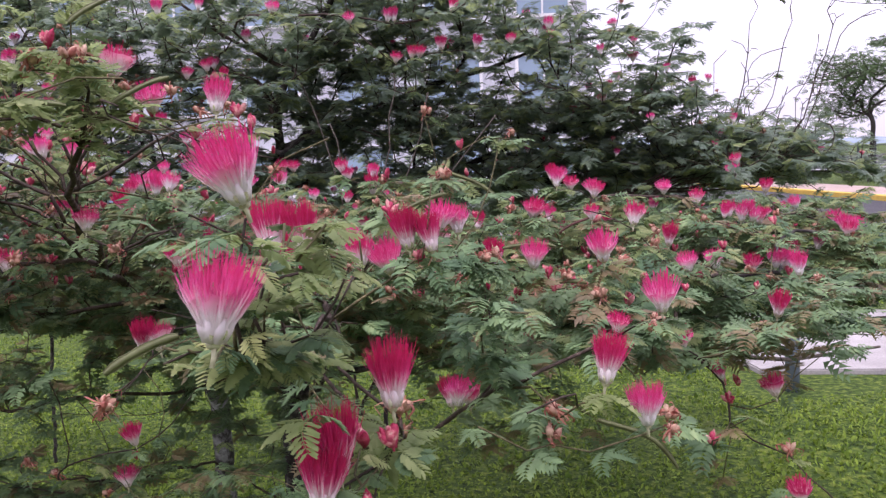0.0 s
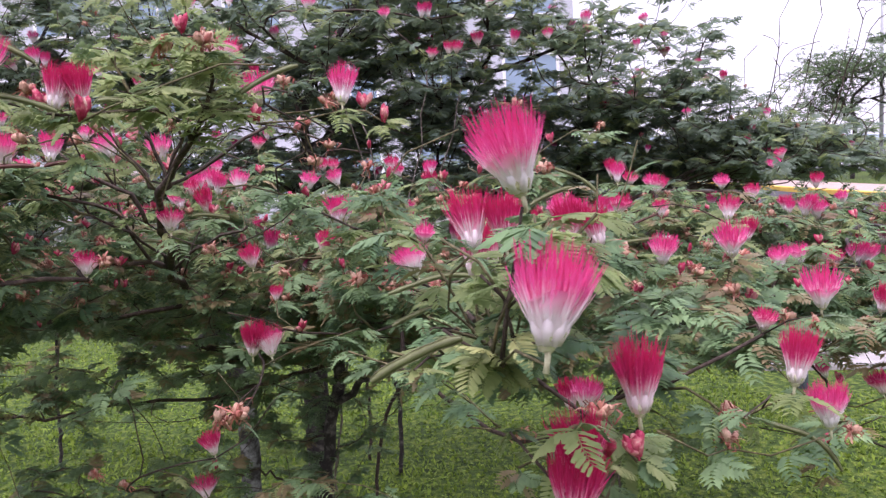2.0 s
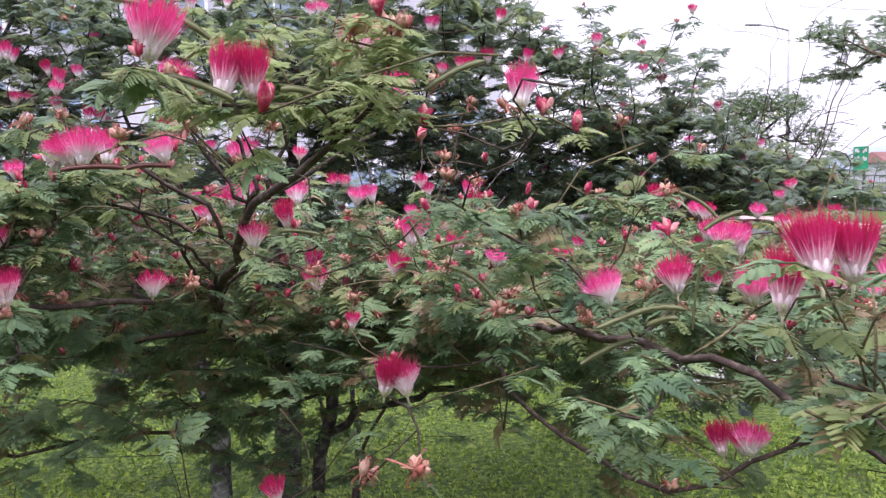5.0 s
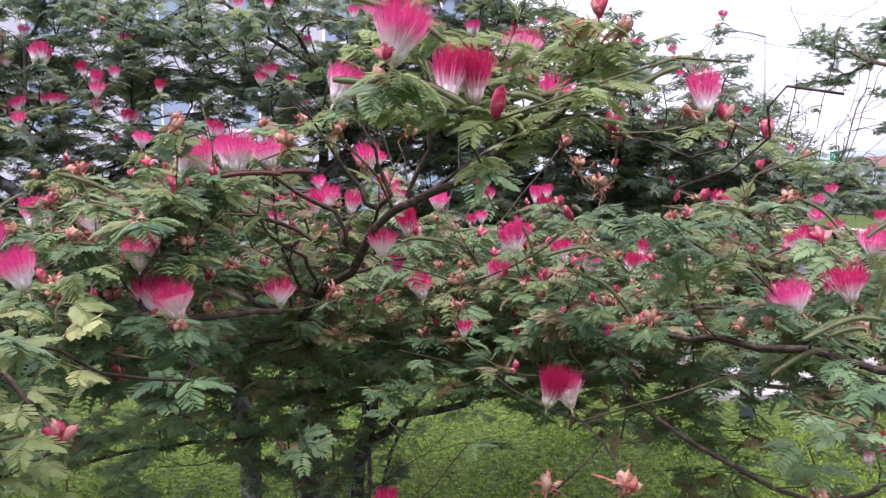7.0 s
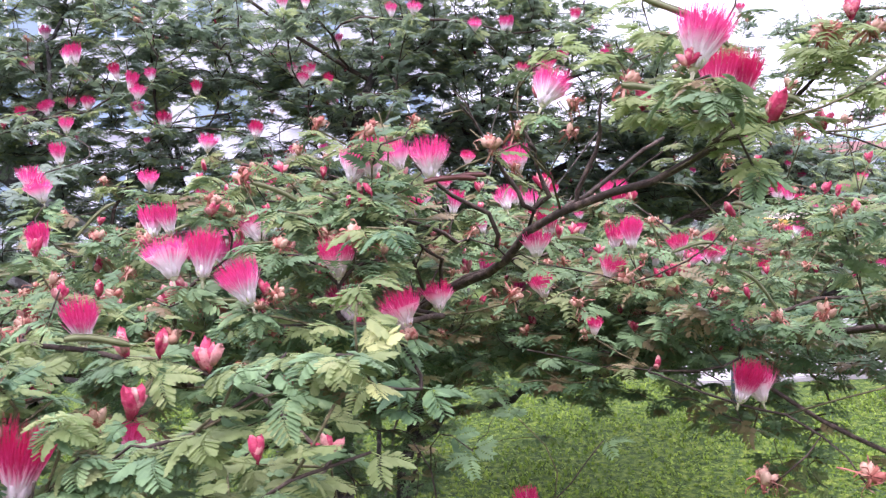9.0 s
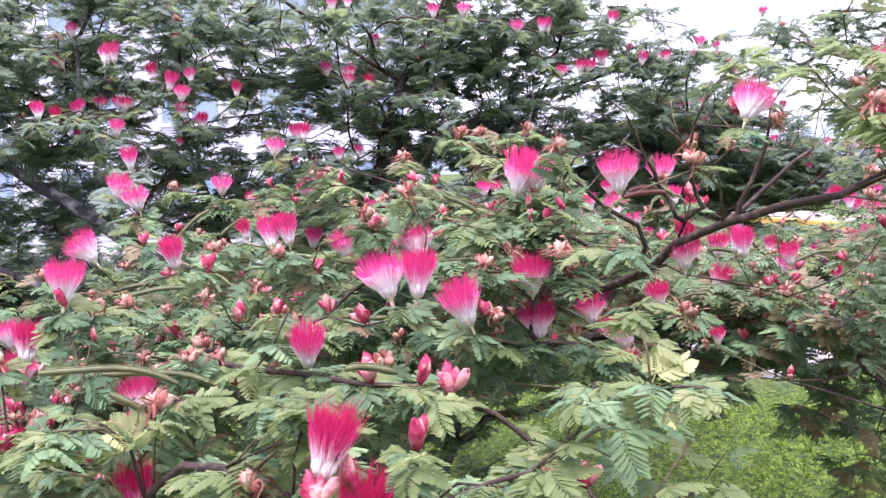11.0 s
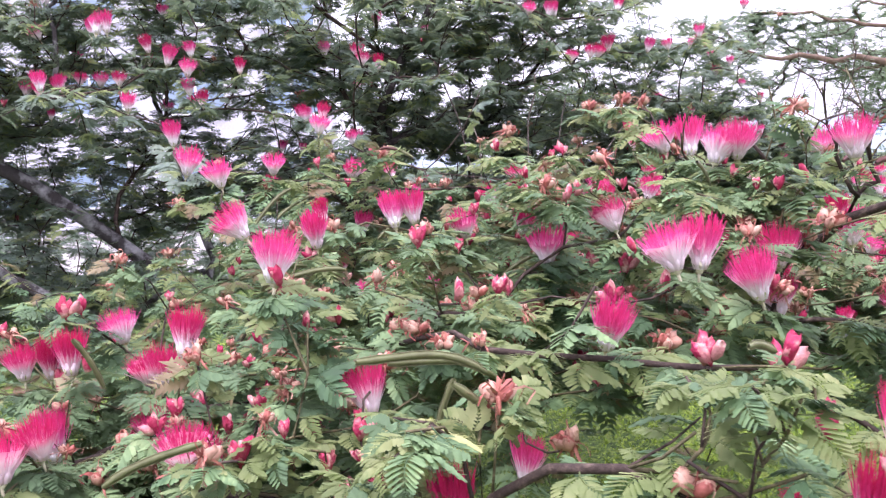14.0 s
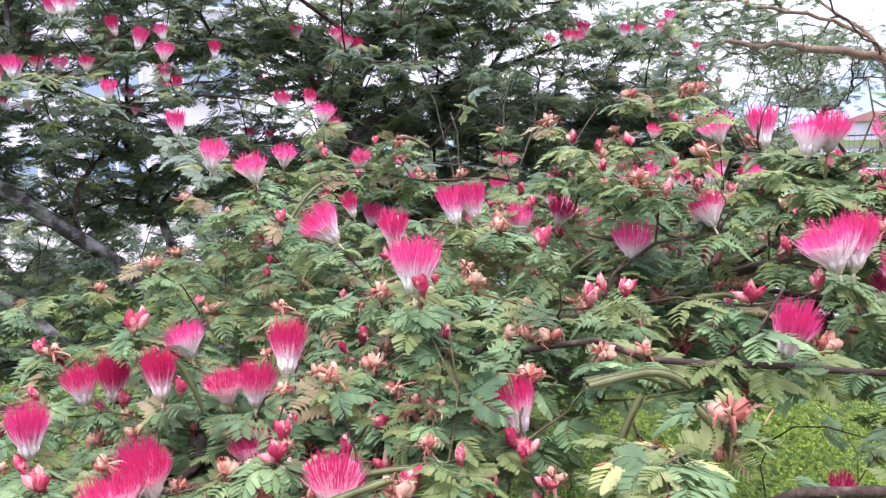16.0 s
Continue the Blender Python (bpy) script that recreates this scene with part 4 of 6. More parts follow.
HEADS += [
    (-0.573, 1.006, 1.735, 1.00, 'f'), (-0.615, 1.020, 1.700, 1.00, 'w'), (-0.882, 1.020, 1.600, 1.00, 'f2'), (-0.396, 1.028, 1.771, 1.10, 'r'),
    (-0.358, 1.048, 1.729, 1.00, 'f'), (-1.027, 1.062, 1.553, 0.70, 'w'), (-0.755, 1.062, 1.587, 1.00, 'r'), (-0.663, 1.067, 1.675, 1.00, 'f'),
    (-0.745, 1.071, 1.544, 1.00, 'r'), (-0.906, 1.080, 1.576, 1.00, 'b'), (-0.576, 1.105, 1.551, 1.00, 'w'), (-0.564, 1.105, 1.717, 1.00, 'w'),
    (-0.441, 1.112, 1.559, 1.00, 'w'), (-0.960, 1.131, 1.415, 1.00, 'f'), (-1.010, 1.138, 1.579, 1.00, 'b'), (-1.041, 1.147, 1.553, 1.00, 'w'),
    (-0.489, 1.147, 1.717, 1.00, 'w'), (-0.715, 1.166, 1.678, 1.00, 'f2'), (-1.034, 1.176, 1.546, 1.00, 'w'), (-0.515, 1.190, 1.579, 1.00, 'r'),
    (-0.823, 1.190, 1.615, 1.00, 'r'), (-0.971, 1.190, 1.569, 1.00, 'w'),
]
HEADS += [
    (-1.039, 1.190, 1.545, 1.00, 'w'), (-0.835, 1.190, 1.681, 1.00, 'w'), (-0.632, 1.190, 1.527, 1.00, 'r'),
    (-0.507, 1.190, 1.663, 1.00, 'b'), (-0.354, 1.213, 1.431, 1.00, 'b'), (-0.526, 1.215, 1.675, 1.00, 'f'),
    (-0.917, 1.237, 1.562, 1.00, 'b'), (-0.476, 1.247, 1.598, 1.00, 'r'), (-0.689, 1.247, 1.682, 1.00, 'f'), (-1.043, 1.250, 1.579, 1.00, 'w'),
    (-0.859, 1.260, 1.579, 1.00, 'f'), (-0.506, 1.275, 1.235, 1.00, 'r'), (-0.525, 1.275, 1.167, 1.00, 'r'), (-0.751, 1.282, 1.744, 1.00, 'w'),
    (-0.400, 1.293, 1.454, 0.70, 'r'), (-0.640, 1.350, 1.687, 1.00, 'f'), (-0.720, 1.360, 1.183, 1.00, 'w'), (-0.675, 1.360, 1.160, 1.00, 'w'),
    (-0.660, 1.360, 1.525, 1.00, 'w'), (-0.392, 1.360, 1.490, 1.00, 'w'),
]
HEADS += [
    (-0.444, 1.360, 1.503, 1.00, 'r'), (-0.949, 1.426, 1.616, 1.00, 'f2'), (-0.471, 1.430, 1.625, 1.00, 'f'), (-0.867, 1.438, 1.593, 1.00, 'f'),
    (-1.029, 1.445, 1.614, 1.00, 'w'), (-0.603, 1.445, 1.755, 1.00, 'w'), (-0.963, 1.461, 1.451, 1.00, 'w'), (-0.656, 1.488, 1.751, 1.00, 'w'),
    (-0.529, 1.530, 1.617, 1.00, 'f'), (-0.726, 1.559, 1.582, 1.00, 'r'), (-0.574, 1.588, 1.624, 1.00, 'f'), (-0.378, 1.607, 1.616, 1.00, 'f'),
    (-0.561, 1.615, 1.626, 1.00, 'f'), (-0.633, 1.663, 1.590, 1.00, 'f'), (-0.747, 1.787, 1.650, 1.00, 'w'), (-1.018, 1.864, 1.677, 1.00, 'f'),
    (-0.784, 1.870, 1.645, 1.00, 'w'), (-0.931, 1.917, 1.692, 1.00, 'b'), (-0.863, 1.938, 1.667, 1.00, 'f'), (-0.917, 1.955, 1.746, 1.00, 'f'),
    (-1.070, 0.952, 1.553, 1.00, 'w'), (-1.087, 0.977, 1.469, 1.00, 'r'),
]
HEADS += [
    (-1.129, 1.079, 1.456, 1.00, 'b'), (-1.096, 1.105, 1.504, 1.00, 'r'), (-1.115, 1.105, 1.450, 1.00, 'b'), (-1.225, 1.122, 1.480, 1.00, 'r'),
    (-1.155, 1.140, 1.601, 1.00, 'f'), (-1.212, 1.156, 1.459, 1.00, 'r'), (-1.344, 1.190, 1.468, 1.00, 'r'), (-1.319, 1.207, 1.476, 1.00, 'r'),
    (-1.223, 1.232, 1.491, 1.00, 'b'), (-1.213, 1.246, 1.531, 1.00, 'r'), (-1.235, 1.254, 1.457, 1.10, 'r'), (-1.138, 1.255, 1.522, 1.00, 'w'),
    (-1.079, 1.274, 1.440, 1.00, 'r2'), (-1.317, 1.275, 1.450, 1.00, 'f'), (-1.389, 1.275, 1.497, 1.00, 'f'), (-1.120, 1.275, 1.576, 1.00, 'w'),
    (-1.300, 1.275, 1.521, 1.00, 'r'), (-1.231, 1.275, 1.502, 1.00, 'r'), (-1.149, 1.293, 1.623, 1.00, 'f'), (-1.197, 1.323, 1.471, 1.00, 'b'),
    (-1.238, 1.341, 1.487, 1.00, 'r'), (-1.073, 1.347, 1.604, 1.00, 'f'),
]
HEADS += [
    (-1.306, 1.360, 1.560, 1.00, 'b'), (-1.258, 1.385, 1.521, 1.00, 'f'), (-1.335, 1.386, 1.495, 1.00, 'r2'), (-1.295, 1.391, 1.558, 1.00, 'b'),
    (-1.101, 1.896, 1.694, 1.00, 'w'),
]
FAR_HEADS = [
    (1.399, 3.961, 1.991, 1.00, 'f'), (1.339, 4.018, 1.981, 1.00, 'f'), (0.953, 2.125, 1.488, 1.00, 'f'), (0.829, 2.210, 1.611, 1.00, 'r'),
    (0.963, 2.253, 1.465, 1.00, 'f'), (0.856, 2.295, 1.578, 1.00, 'f'), (0.788, 2.720, 2.187, 1.00, 'r'), (0.711, 2.795, 2.022, 0.80, 'f'),
    (0.448, 3.020, 2.111, 1.00, 'f'), (0.576, 3.248, 1.809, 1.00, 'f'), (0.783, 3.315, 1.952, 1.00, 'f'), (0.682, 3.561, 1.836, 1.00, 'f'),
    (-0.683, 2.087, 1.650, 1.00, 'w'), (-0.395, 2.200, 1.646, 1.00, 'r2'), (-0.812, 2.267, 1.708, 1.00, 'w'), (-0.426, 2.267, 2.076, 1.00, 'f'),
    (-0.740, 2.295, 2.091, 1.00, 'f'), (-0.825, 2.295, 1.792, 1.00, 'r'), (-0.700, 2.380, 1.926, 1.00, 'r'), (-0.725, 2.407, 1.743, 1.00, 'f'),
    (-0.675, 2.465, 2.135, 1.00, 'f'), (-0.819, 2.490, 1.800, 1.00, 'f'), (-1.052, 2.635, 1.848, 1.00, 'r'), (-0.576, 2.635, 2.065, 1.00, 'f'),
    (-0.630, 2.669, 1.757, 1.00, 'f'), (-0.704, 2.711, 1.994, 1.00, 'f'), (-0.756, 2.890, 2.065, 1.00, 'f'), (-1.001, 3.098, 1.982, 1.00, 'f'),
    (-0.628, 3.403, 1.941, 1.00, 'f'), (-1.169, 1.669, 1.681, 1.00, 'f'), (-1.168, 1.878, 1.728, 1.00, 'f'), (-1.226, 2.210, 1.807, 1.00, 'f'),
    (-1.373, 2.210, 1.845, 1.00, 'f'), (-1.097, 2.380, 1.894, 1.00, 'f'), (-1.094, 2.380, 1.855, 1.00, 'f'), (-1.399, 2.550, 1.864, 1.00, 'r'),
    (-1.164, 2.550, 1.968, 1.00, 'r'), (-1.285, 2.635, 2.014, 1.00, 'f'), (-1.358, 2.635, 1.885, 1.00, 'f'), (-1.359, 2.664, 1.898, 1.00, 'f'),
    (-1.399, 2.689, 2.014, 1.00, 'f'), (-1.322, 2.720, 1.912, 1.00, 'r'), (-1.275, 2.720, 1.907, 1.00, 'f'), (-1.156, 2.720, 1.960, 1.00, 'f'),
    (-1.450, 2.805, 1.893, 1.00, 'f'), (-1.109, 2.805, 2.097, 1.00, 'f'), (-1.388, 2.805, 2.117, 1.00, 'f'), (-1.113, 2.890, 2.001, 1.00, 'f'),
    (-1.116, 2.890, 1.852, 1.00, 'f'), (-1.460, 3.043, 1.923, 1.00, 'f'), (-1.078, 3.068, 2.025, 1.00, 'f'), (-1.153, 3.176, 2.043, 1.00, 'f'),
]
FAR_HEADS += [
    (-0.449, 2.45, 2.111, 1.0, 'f'), (-0.227, 2.42, 2.069, 1.0, 'f'), (-0.109, 2.5, 2.085, 1.1, 'f2'), (0.072, 2.45, 2.097, 1.0, 'r'), (-0.04, 2.4, 1.96, 1.0, 'r2'), (-0.1, 2.42, 1.949, 0.9, 'r'),
    (0.04, 2.45, 1.987, 1.1, 'r'), (0.136, 2.4, 1.978, 1.0, 'f'), (0.248, 2.45, 1.995, 1.0, 'r'), (0.36, 2.45, 2.033, 1.0, 'f'), (0.367, 2.5, 2.005, 0.9, 'f'), (0.633, 2.75, 2.078, 1.0, 'f'),
    (0.694, 2.75, 1.963, 1.0, 'r'), (0.896, 2.75, 1.869, 1.0, 'r'), (0.478, 2.75, 1.784, 1.0, 'r'), (0.591, 2.75, 1.832, 1.0, 'r'), (0.923, 2.75, 1.745, 1.0, 'w'), (0.809, 2.75, 1.92, 0.8, 'f'),
    (1.05, 2.75, 1.614, 1.0, 'r'), (1.059, 2.75, 1.565, 1.0, 'r'), (-0.622, 2.5, 1.929, 1.0, 'r'), (-0.672, 2.5, 1.96, 1.0, 'r'), (-0.966, 2.5, 1.915, 0.9, 'r'), (-0.824, 2.5, 1.808, 1.0, 'r'),
    (-1.056, 2.5, 1.838, 1.0, 'r'), (-1.234, 2.5, 1.887, 1.0, 'r'), (-1.13, 2.5, 1.934, 1.1, 'f'), (-1.074, 2.5, 1.954, 1.0, 'f'), (-1.262, 2.5, 2.006, 1.2, 'f2'), (-1.095, 2.5, 2.109, 1.0, 'w'),
]
PODS = [
    (-0.365, 0.850, 1.783, -0.325, 0.867, 1.810, 0), (-0.347, 0.892, 1.710, -0.293, 0.909, 1.735, 0),
    (-0.060, 0.977, 1.582, -0.010, 0.994, 1.598, 0), (-0.581, 0.833, 1.714, -0.521, 0.850, 1.703, 0),
    (-0.459, 0.833, 1.704, -0.426, 0.850, 1.700, 0), (-0.535, 0.807, 1.710, -0.492, 0.825, 1.696, 0),
    (-0.676, 1.037, 1.654, -0.622, 1.054, 1.655, 1), (-0.633, 1.105, 1.656, -0.592, 1.122, 1.659, 1),
    (-0.106, 0.892, 1.559, -0.105, 0.909, 1.497, 0), (-0.127, 0.892, 1.511, -0.149, 0.909, 1.504, 0),
    (-0.325, 1.275, 1.588, -0.304, 1.292, 1.547, 0), (-0.293, 1.275, 1.548, -0.220, 1.292, 1.552, 0),
    (-0.951, 0.892, 1.563, -0.914, 0.909, 1.553, 0), (-0.578, 0.807, 1.766, -0.506, 0.825, 1.737, 0),
    (-1.110, 1.020, 1.548, -1.030, 1.037, 1.522, 0), (-1.066, 1.020, 1.531, -1.075, 1.037, 1.479, 0),
    (-0.852, 1.275, 1.589, -0.801, 1.292, 1.545, 0), (-0.747, 1.445, 1.575, -0.655, 1.462, 1.607, 0),
    (-1.095, 1.615, 1.593, -1.037, 1.632, 1.641, 0), (-0.934, 1.360, 1.581, -0.890, 1.377, 1.556, 0),
    (-1.155, 1.317, 1.566, -1.087, 1.335, 1.570, 0), (-1.142, 0.977, 1.563, -1.057, 0.994, 1.539, 0),
    (-1.097, 0.952, 1.549, -1.050, 0.969, 1.500, 0), (-0.902, 1.275, 1.594, -0.815, 1.292, 1.547, 0),
    (-0.841, 1.232, 1.592, -0.747, 1.250, 1.535, 0), (-0.893, 1.147, 1.548, -0.812, 1.165, 1.525, 0),
    (-1.128, 1.275, 1.567, -1.060, 1.292, 1.569, 0), (-0.752, 1.190, 1.593, -0.729, 1.207, 1.533, 0),
    (-1.295, 1.232, 1.542, -1.276, 1.250, 1.497, 0), (0.060, 1.062, 1.524, 0.131, 1.079, 1.519, 0),
    (0.083, 0.977, 1.486, 0.153, 0.994, 1.483, 0), (-0.005, 0.807, 1.491, -0.001, 0.825, 1.442, 0),
    (0.121, 0.807, 1.384, 0.203, 0.825, 1.321, 0), (0.396, 1.020, 1.808, 0.410, 1.037, 1.808, 0),
    (-0.114, 0.935, 1.500, -0.085, 0.952, 1.553, 0), (-0.217, 0.892, 1.475, -0.160, 0.909, 1.490, 0),
    (-0.485, 1.190, 1.581, -0.439, 1.207, 1.575, 0), (-0.218, 0.850, 1.516, -0.133, 0.867, 1.522, 0),
    (-0.420, 0.807, 1.705, -0.364, 0.825, 1.703, 0), (-0.172, 0.500, 1.548, -0.218, 0.510, 1.527, 0),
]
# leafy masses without heads: centre, spread, shoots
CLUMPS = [
    (-0.1, 1.3, 1.36, 0.18, 0.1, 0.04, 16), (0.28, 1.3, 1.34, 0.15, 0.12, 0.04, 14), (-0.45, 1.0, 1.76, 0.06, 0.06, 0.04, 15), (-0.42, 0.95, 1.72, 0.05, 0.05, 0.03, 9),
    (-0.19, 0.85, 1.47, 0.04, 0.04, 0.025, 12), (-0.72, 1.0, 1.49, 0.04, 0.04, 0.02, 9), (-0.14, 0.56, 1.57, 0.025, 0.03, 0.018, 17), (-0.15, 0.57, 1.53, 0.03, 0.03, 0.018, 20), (-0.13, 0.53, 1.6, 0.015, 0.025, 0.008, 4), (-0.92, 0.8, 1.5, 0.05, 0.03, 0.02, 16),
]
CLUMPS += [
    (-0.75, 1.13, 1.63, 0.05, 0.06, 0.012, 13), (-0.67, 1.2, 1.645, 0.03, 0.05, 0.012, 8), (-1.1, 0.97, 1.525, 0.02, 0.02, 0.012, 5),
    (-0.79, 0.81, 1.545, 0.025, 0.03, 0.018, 9), (-0.99, 0.86, 1.535, 0.03, 0.03, 0.018, 12), (0.08, 1.6, 1.2, 0.07, 0.06, 0.05, 36), (0.2, 1.6, 1.1, 0.05, 0.05, 0.04, 16),
]
# tiers of foliage on the lower limbs, and roof layers added to cast shade
CLUMPS += [
    (-0.65, 1.5, 1.07, 0.14, 0.12, 0.035, 40), (-1.1, 2.1, 1.15, 0.3, 0.15, 0.03, 40), (-0.9, 2.2, 1.31, 0.3, 0.2, 0.03, 70), (-0.6, 2.28, 1.17, 0.22, 0.12, 0.04, 60), (-0.78, 2.4, 0.98, 0.22, 0.12, 0.05, 26),
    (-0.3, 2.2, 1.2, 0.2, 0.12, 0.05, 80), (0.12, 2.1, 1.2, 0.18, 0.1, 0.05, 60), (0.5, 2.1, 1.2, 0.16, 0.1, 0.04, 26), (0.92, 2.0, 1.45, 0.16, 0.18, 0.025, 60), (1.0, 2.3, 1.44, 0.16, 0.12, 0.03, 40), (-0.5, 2.7, 0.95, 0.25, 0.12, 0.1, 40), (-0.3, 1.95, 1.34, 0.3, 0.2, 0.04, 90),
    # the two widest layers, mostly out of sight, are added to darken the understory
    (0.2, 1.85, 1.36, 0.25, 0.2, 0.045, 90), (-0.75, 1.9, 1.36, 0.2, 0.2, 0.04, 60), (-0.5, 2.2, 1.45, 0.4, 0.25, 0.03, 130), (0.25, 2.2, 1.44, 0.35, 0.22, 0.03, 120), (-0.95, 2.0, 1.42, 0.15, 0.2, 0.03, 40),
    (0.7, 1.75, 1.38, 0.22, 0.18, 0.04, 70), (-0.55, 2.5, 0.72, 0.14, 0.1, 0.12, 26), (0.42, 1.45, 1.36, 0.18, 0.14, 0.03, 40),
]
# where a few leaves have yellowed, and how many
YELLOWED = [((-1.1, 0.97, 1.515), 9), ((-0.78, 0.835, 1.51), 5), ((-0.144, 0.516, 1.515), 3)]
BARE = [((1.242, 2.764, 2.095), 0.0), ((1.113, 2.764, 2.172), 0.05), ((1.397, 2.764, 2.009), -0.12), ((1.414, 2.764, 2.138), -0.12), ((0.992, 2.764, 1.992), 0.05), ((1.225, 2.764, 1.734), -0.05), ((1.319, 2.764, 1.923), -0.1), ((1.371, 2.85, 1.622), 0.0), ((1.113, 2.678, 1.605), 0.05),
        ((1.027, 2.721, 1.656), 0.02), ((1.156, 2.807, 1.691), 0.0), ((0.941, 2.764, 1.691), 0.03), ((1.285, 2.721, 1.674), -0.04), ((1.216, 2.764, 1.631), 0.0), ((1.07, 2.781, 1.708), 0.02), ((1.302, 2.747, 1.76), 0.0), ((1.139, 2.764, 1.829), 0.0), ((1.457, 2.807, 1.691), 0.0), ((0.898, 2.764, 1.811), 0.0)]
FEATHER = [(3.95, 6.6, 2.87, 0.26, 0.4, 0.13, 60), (4.35, 6.6, 2.74, 0.38, 0.4, 0.16, 100), (4.05, 6.6, 2.5, 0.26, 0.3, 0.1, 60), (4.68, 6.6, 2.98, 0.3, 0.3, 0.14, 70), (4.72, 6.6, 2.1, 0.18, 0.25, 0.12, 45),
           (5.3, 6.3, 2.6, 0.5, 0.4, 0.25, 110), (5.9, 6.2, 2.5, 0.5, 0.4, 0.2, 90), (6.1, 6.3, 2.05, 0.6, 0.4, 0.12, 80), (4.7, 5.5, 3.3, 0.8, 0.6, 0.3, 80), (7.8, 5.6, 3.7, 1.2, 1.0, 0.5, 60),
           (4.9, 6.6, 2.9, 0.5, 0.5, 0.2, 110), (5.5, 6.6, 2.8, 0.6, 0.5, 0.2, 120), (4.75, 6.6, 2.4, 0.3, 0.4, 0.12, 60), (6.0, 6.6, 3.05, 0.6, 0.5, 0.2, 90), (6.6, 6.6, 2.75, 0.6, 0.5, 0.2, 90)]


# ---- the nearest flowering shrub ----
def open_below(x, y, z):
    """True where the space under the thin canopy is open, so that the limbs and the lawn show."""
    roof = (z < 1.77 - 0.27 * y) & (y < 1.45) & (x > -0.8) & (x < 0.0) & (z > 1.18)
    middle = (y > 0.93) & (y < 1.75) & (x > -1.83 + 0.77 * y) & (x < 0) & (z < 1.943 - 0.43 * y) & (z > 1.18)
    edge = (x > -0.03) & (y < 1.9) & (z < 1.63 - 0.25 * y)
    side = (y > 1.05) & (y < 1.8) & (x > -1.62 + 0.6 * y) & (x < -1.75 + 0.95 * y) & (z < 1.92 - 0.43 * y)
    limb = (x > -0.69) & (x < -0.32) & (y > 0.6) & (y < 1.5) & (z > 1.34) & (z < 1.695 - 0.25 * np.maximum(0, -0.62 - x))
    hollow = (x > -1.07) & (x < -0.86) & (y > 0.82) & (y < 1.35) & (z < 1.532 - 0.1 * (y - 0.9))
    tip = (x > -0.765) & (x < -0.6) & (y > 0.62) & (y < 1.0) & (z < 1.535)
    return roof | middle | edge | side | limb | hollow | tip


